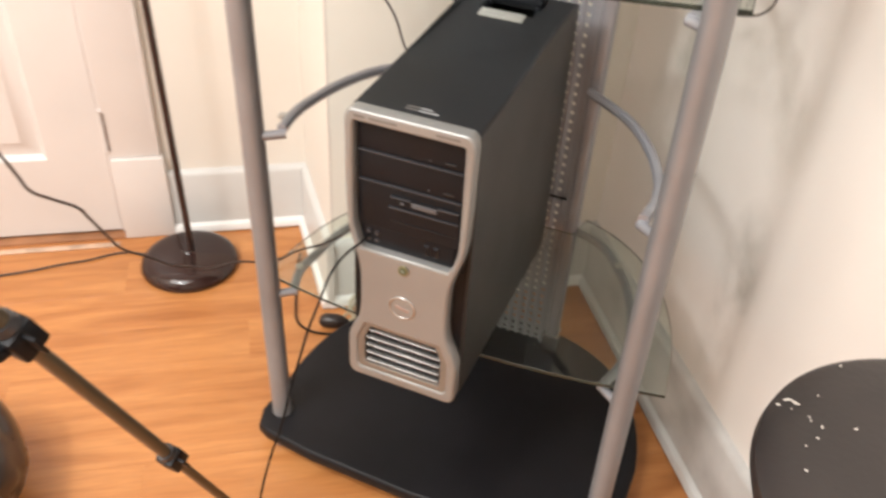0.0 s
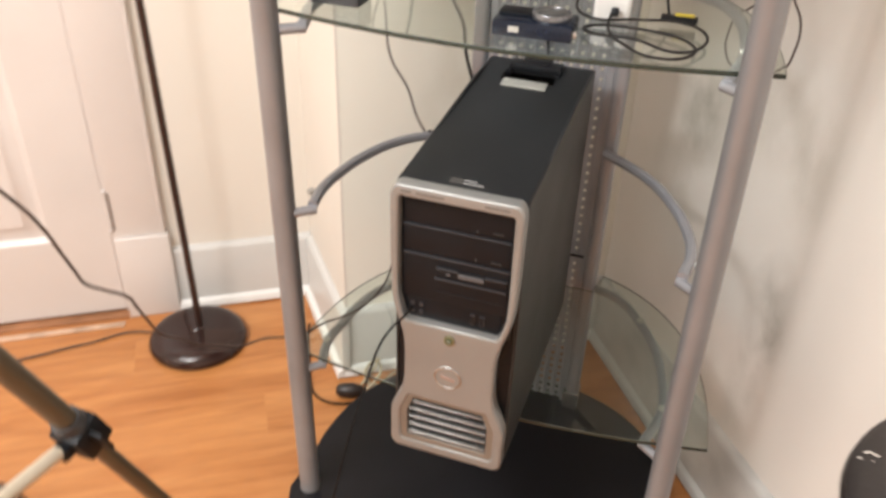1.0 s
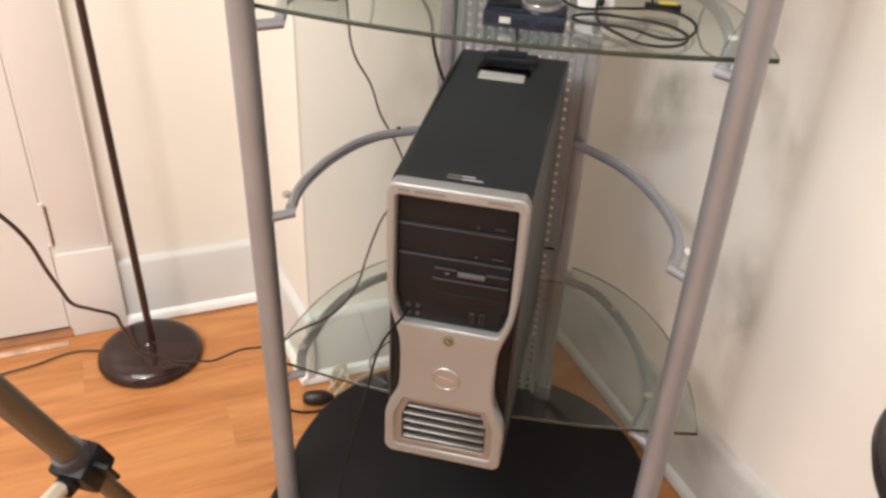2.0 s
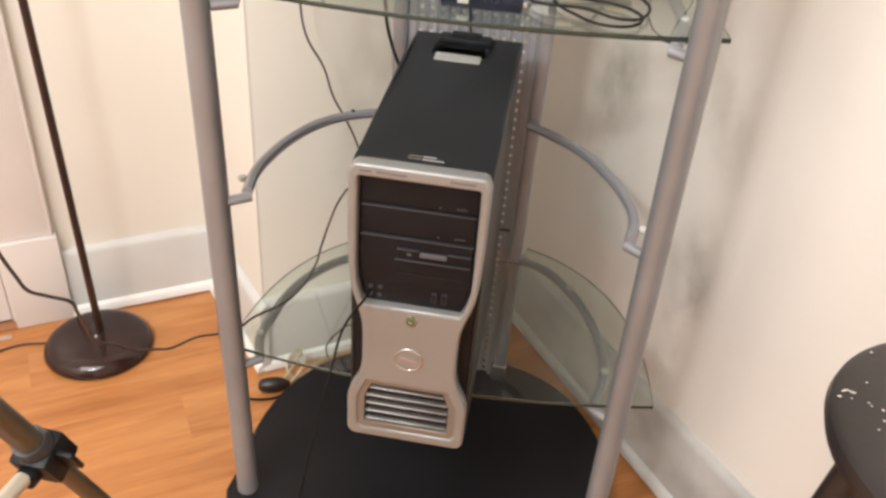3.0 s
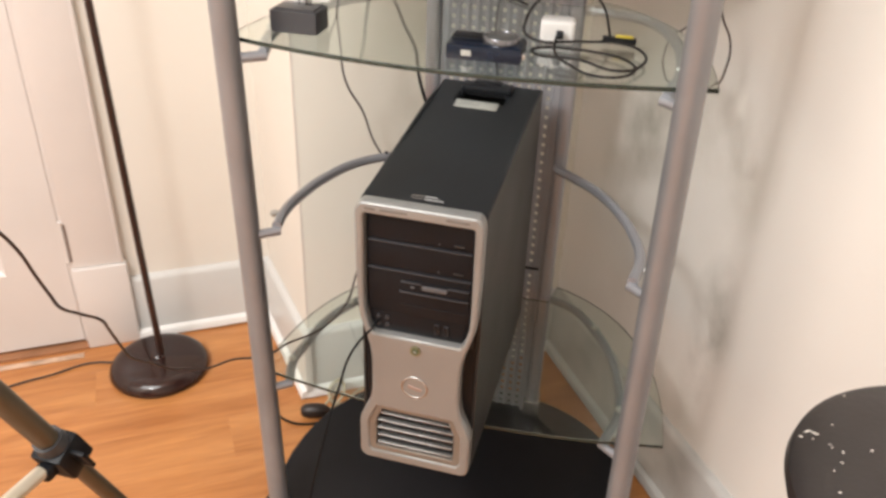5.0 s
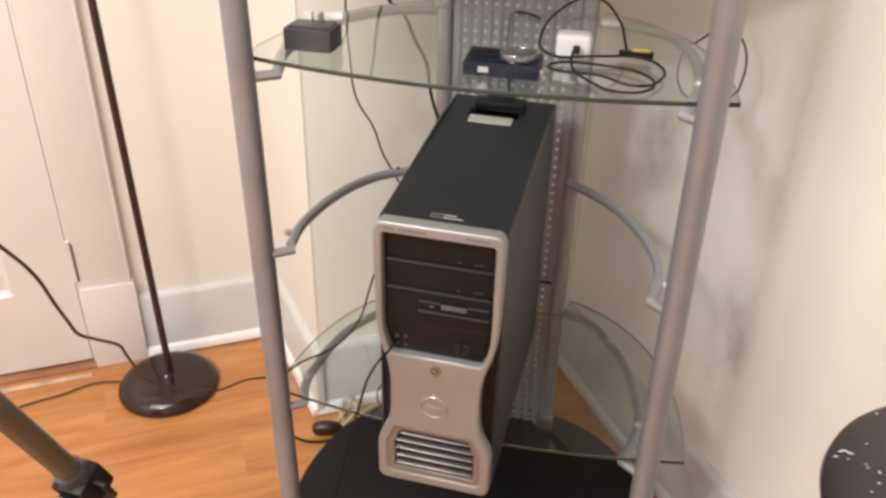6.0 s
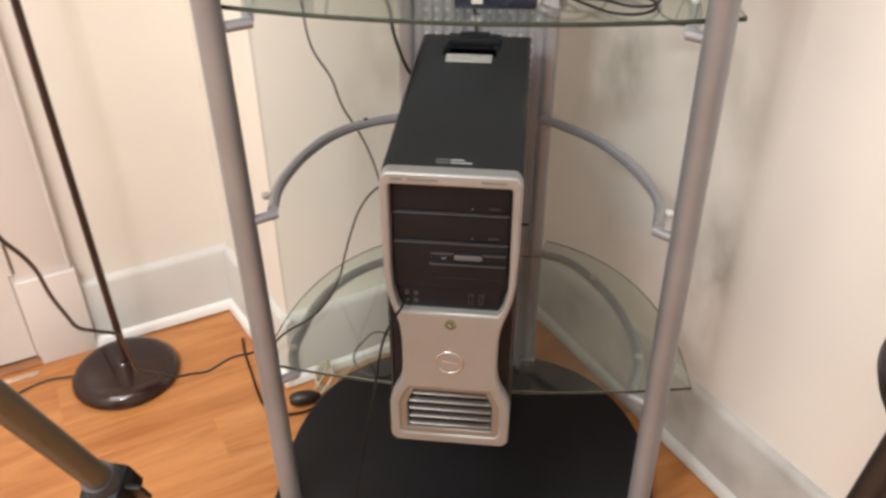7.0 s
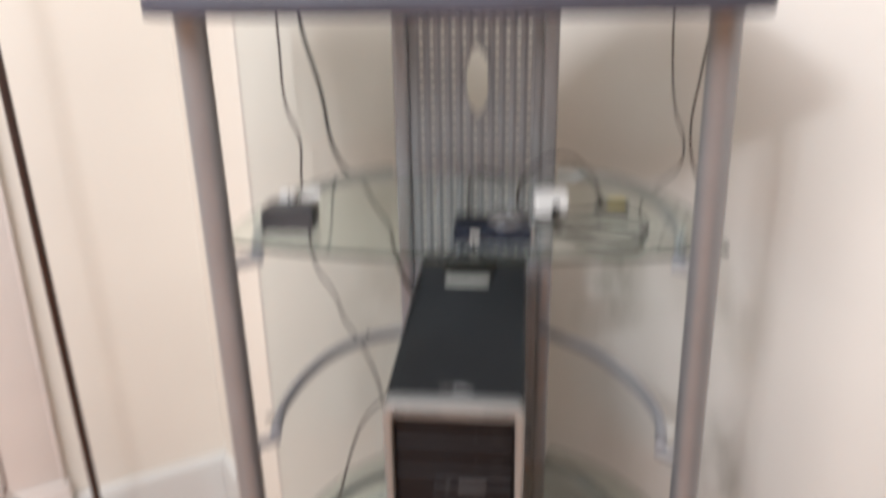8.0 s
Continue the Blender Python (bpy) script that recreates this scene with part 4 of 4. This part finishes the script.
for x, y, w, h, rot in ((0.1662, 0.5636, 0.0062, 0.0040, 20), (0.1697, 0.5652, 0.0062, 0.0040, 20), (0.1722, 0.5640, 0.0060, 0.0036, -20), (0.1750, 0.5630, 0.0062, 0.0042, 0), (0.1603, 0.5541, 0.0052, 0.0040, 10),
                        (0.1717, 0.5544, 0.0026, 0.0022, 0), (0.2078, 0.6339, 0.0046, 0.0026, 15), (0.1918, 0.5825, 0.0022, 0.0018, 0), (0.1871, 0.5517, 0.0030, 0.0024, 0), (0.1884, 0.5478, 0.0040, 0.0026, 20),
                        (0.1982, 0.5448, 0.0032, 0.0046, 20), (0.1959, 0.5294, 0.0040, 0.0030, 0), (0.1875, 0.5161, 0.0022, 0.0020, 0), (0.1901, 0.4889, 0.0034, 0.0030, 0), (0.2249, 0.5563, 0.0044, 0.0026, 30)):
    chip(x, y, w, h, rot)

# ---- tripod ----
tri = thing("tripod", pose(-0.549, 0.104, 0), "olive bronze aluminium tripod with black collars and pale braces", "tripod")
APEX, SPREAD = 1.205, 0.518
heading = math.atan2(1.0, -0.012)
for i in range(3):
    a = heading - i * 2 * math.pi / 3
    d = Vector((math.cos(a), math.sin(a), 0))

    def at(z):
        return d * (0.006 + SPREAD * (1 - z / APEX)) + Vector((0, 0, z))

    leg = part("leg", rod(at(1.20), at(0.645), 0.0118, n=20), OLIVE, tri, "olive bronze leg tube")
    part("middle_tube", rod(at(0.645), at(0.275), 0.0092, n=20), OLIVE, leg)
    part("lower_tube", rod(at(0.275), at(0.012), 0.0071, n=18), OLIVE, leg)
    part("rubber_tip", rod(at(0.022), at(0.001), 0.011, 0.012, 16), PLASTIC_BLACK, leg)
    rot = (at(1.0) - at(0.5)).to_track_quat("Z", "Y").to_matrix().to_4x4()
    for z, sz in ((0.638, 1.0), (0.270, 0.80)):
        shell = box(0.036 * sz, 0.037 * sz, 0.043 * sz, at(z), 0.005 * sz, rot)
        col = part("collar", shell, PLASTIC_BLACK, leg, "black plastic locking collar")
        part("collar_ring", rod(at(z + 0.020 * sz), at(z + 0.032 * sz), 0.0165 * sz, 0.0150 * sz, 20), BAY_GREY, col)
        part("lever", box(0.026 * sz, 0.005, 0.030 * sz, at(z) + d.cross(Vector((0, 0, 1))) * 0.020 * sz, 0.002, rot), PLASTIC_BLACK, col)
        part("screw", rod(at(z) + d * 0.017 * sz, at(z) + d * 0.021 * sz, 0.004 * sz, n=12), BAY_GREY, col)
    part("brace", rod(at(0.640) - d * 0.030, Vector((0, 0, 0.66)) + d * 0.015, 0.0075, n=14), OLIVE_LIGHT, tri, "pale champagne brace rod")
    part("brace_joint", box(0.017, 0.017, 0.016, at(0.636) - d * 0.025, 0.004), PLASTIC_BLACK, tri)
part("centre_column", rod((0, 0, 0.60), (0, 0, 1.34), 0.0125, n=20), OLIVE, tri)
part("column_hub", lathe([(0, 0.645), (0.02, 0.645), (0.02, 0.678), (0, 0.678)], 24), PLASTIC_BLACK, tri)
part("shoulder", lathe([(0, 1.17), (0.03, 1.17), (0.038, 1.19), (0.036, 1.23), (0.02, 1.25), (0, 1.25)], 24), PLASTIC_BLACK, tri)
part("head_plate", box(0.06, 0.06, 0.014, (0, 0, 1.345), 0.004), PLASTIC_BLACK, tri)

# ---- bag on the floor ----
bag = thing("plastic_bag", pose(-1.000, 0.395, -0.002), "crumpled dark brown plastic bag standing on the floor", "bag")


def bag_skin(p, out=0.0):
    """Slack film over soft contents: broad bulges with a few long folds."""
    broad = noise.noise(p * 1.3 + Vector((3, 1, 2))) * 0.10
    fold = max(0.0, 1 - abs(math.sin(3.0 * math.atan2(p.y, p.x) + 1.6 * p.z + 1.2 * noise.noise(p * 1.5))) * 3.2)
    fold2 = max(0.0, 1 - abs(p.x * 0.8 + p.z * 0.55 - p.y * 0.5 - 0.45 + 0.15 * noise.noise(p * 2.2)) * 9)
    k = 1 + broad - 0.022 * fold * (1 - p.z * p.z) - 0.035 * fold2 + 0.012 * noise.noise(p * 6) + out
    return Vector((p.x * k * 0.178, p.y * k * 0.150, max(0.002, 0.122 + p.z * k * 0.1215)))


rnd = random.Random(11)
bm = bmesh.new()
bmesh.ops.create_icosphere(bm, subdivisions=3, radius=1.0)
for v in bm.verts:
    v.co = (v.co + Vector([rnd.uniform(-0.075, 0.075) for _ in range(3)])).normalized() * rnd.uniform(0.985, 1.01)
bmesh.ops.subdivide_edges(bm, edges=bm.edges, cuts=2, use_grid_fill=True)
for v in bm.verts:
    v.co = bag_skin(v.co.copy())
bmesh.ops.smooth_vert(bm, verts=bm.verts, factor=0.25, use_axis_x=True, use_axis_y=True, use_axis_z=True)
bm.normal_update()
# pale patches: pieces of the same film lying a little proud of it
for az, el, wide in ((4, 62, 0.30), (-34, 52, 0.24), (38, 40, 0.20)):
    a, e = radians(az), radians(el)
    way = Vector((math.cos(a) * math.cos(e), math.sin(a) * math.cos(e), math.sin(e)))
    patch, made = bmesh.new(), {}
    for f in bm.faces:
        c = f.calc_center_median() - Vector((0, 0, 0.122))
        c = Vector((c.x / 0.178, c.y / 0.150, c.z / 0.1215)).normalized()
        if (c - way).length < wide:
            corner = []
            for v in f.verts:
                if v.index not in made:
                    made[v.index] = patch.verts.new(v.co + v.normal * 0.002)
                corner.append(made[v.index])
            patch.faces.new(corner)
    part("bag_panel", patch, BAG_PATCH, bag, "pale creased panel on the bag")
part("bag_body", bm, BAG, bag)

# ---- floor planks, last ----
PW, PL = 0.125, 1.22
shared = {}
rows = int((DOOR_Y - NEAR_Y) / PW) + 1
for r in range(rows):
    y1 = DOOR_Y - 0.003 - r * PW
    y0 = max(y1 - PW + 0.0001, NEAR_Y)
    off = (r * 0.47) % PL
    x = FAR_X - off
    while x < RIGHT_X:
        x0, x1 = max(x, FAR_X), min(x + PL - 0.0001, RIGHT_X)
        x += PL
        if x1 - x0 < 0.03 or y1 - y0 < 0.02:
            continue
        key = (round(x1 - x0, 3), round(y1 - y0, 3))
        if key not in shared:
            shared[key] = mesh_from(box(x1 - x0, y1 - y0, 0.0095, (0, 0, -0.00475), 0.0002, None, None, 1), "plank", LAMINATE)
        ob = new("plank", shared[key])
        ob.parent = floor
        ob.location = ((x0 + x1) / 2, (y0 + y1) / 2, 0)
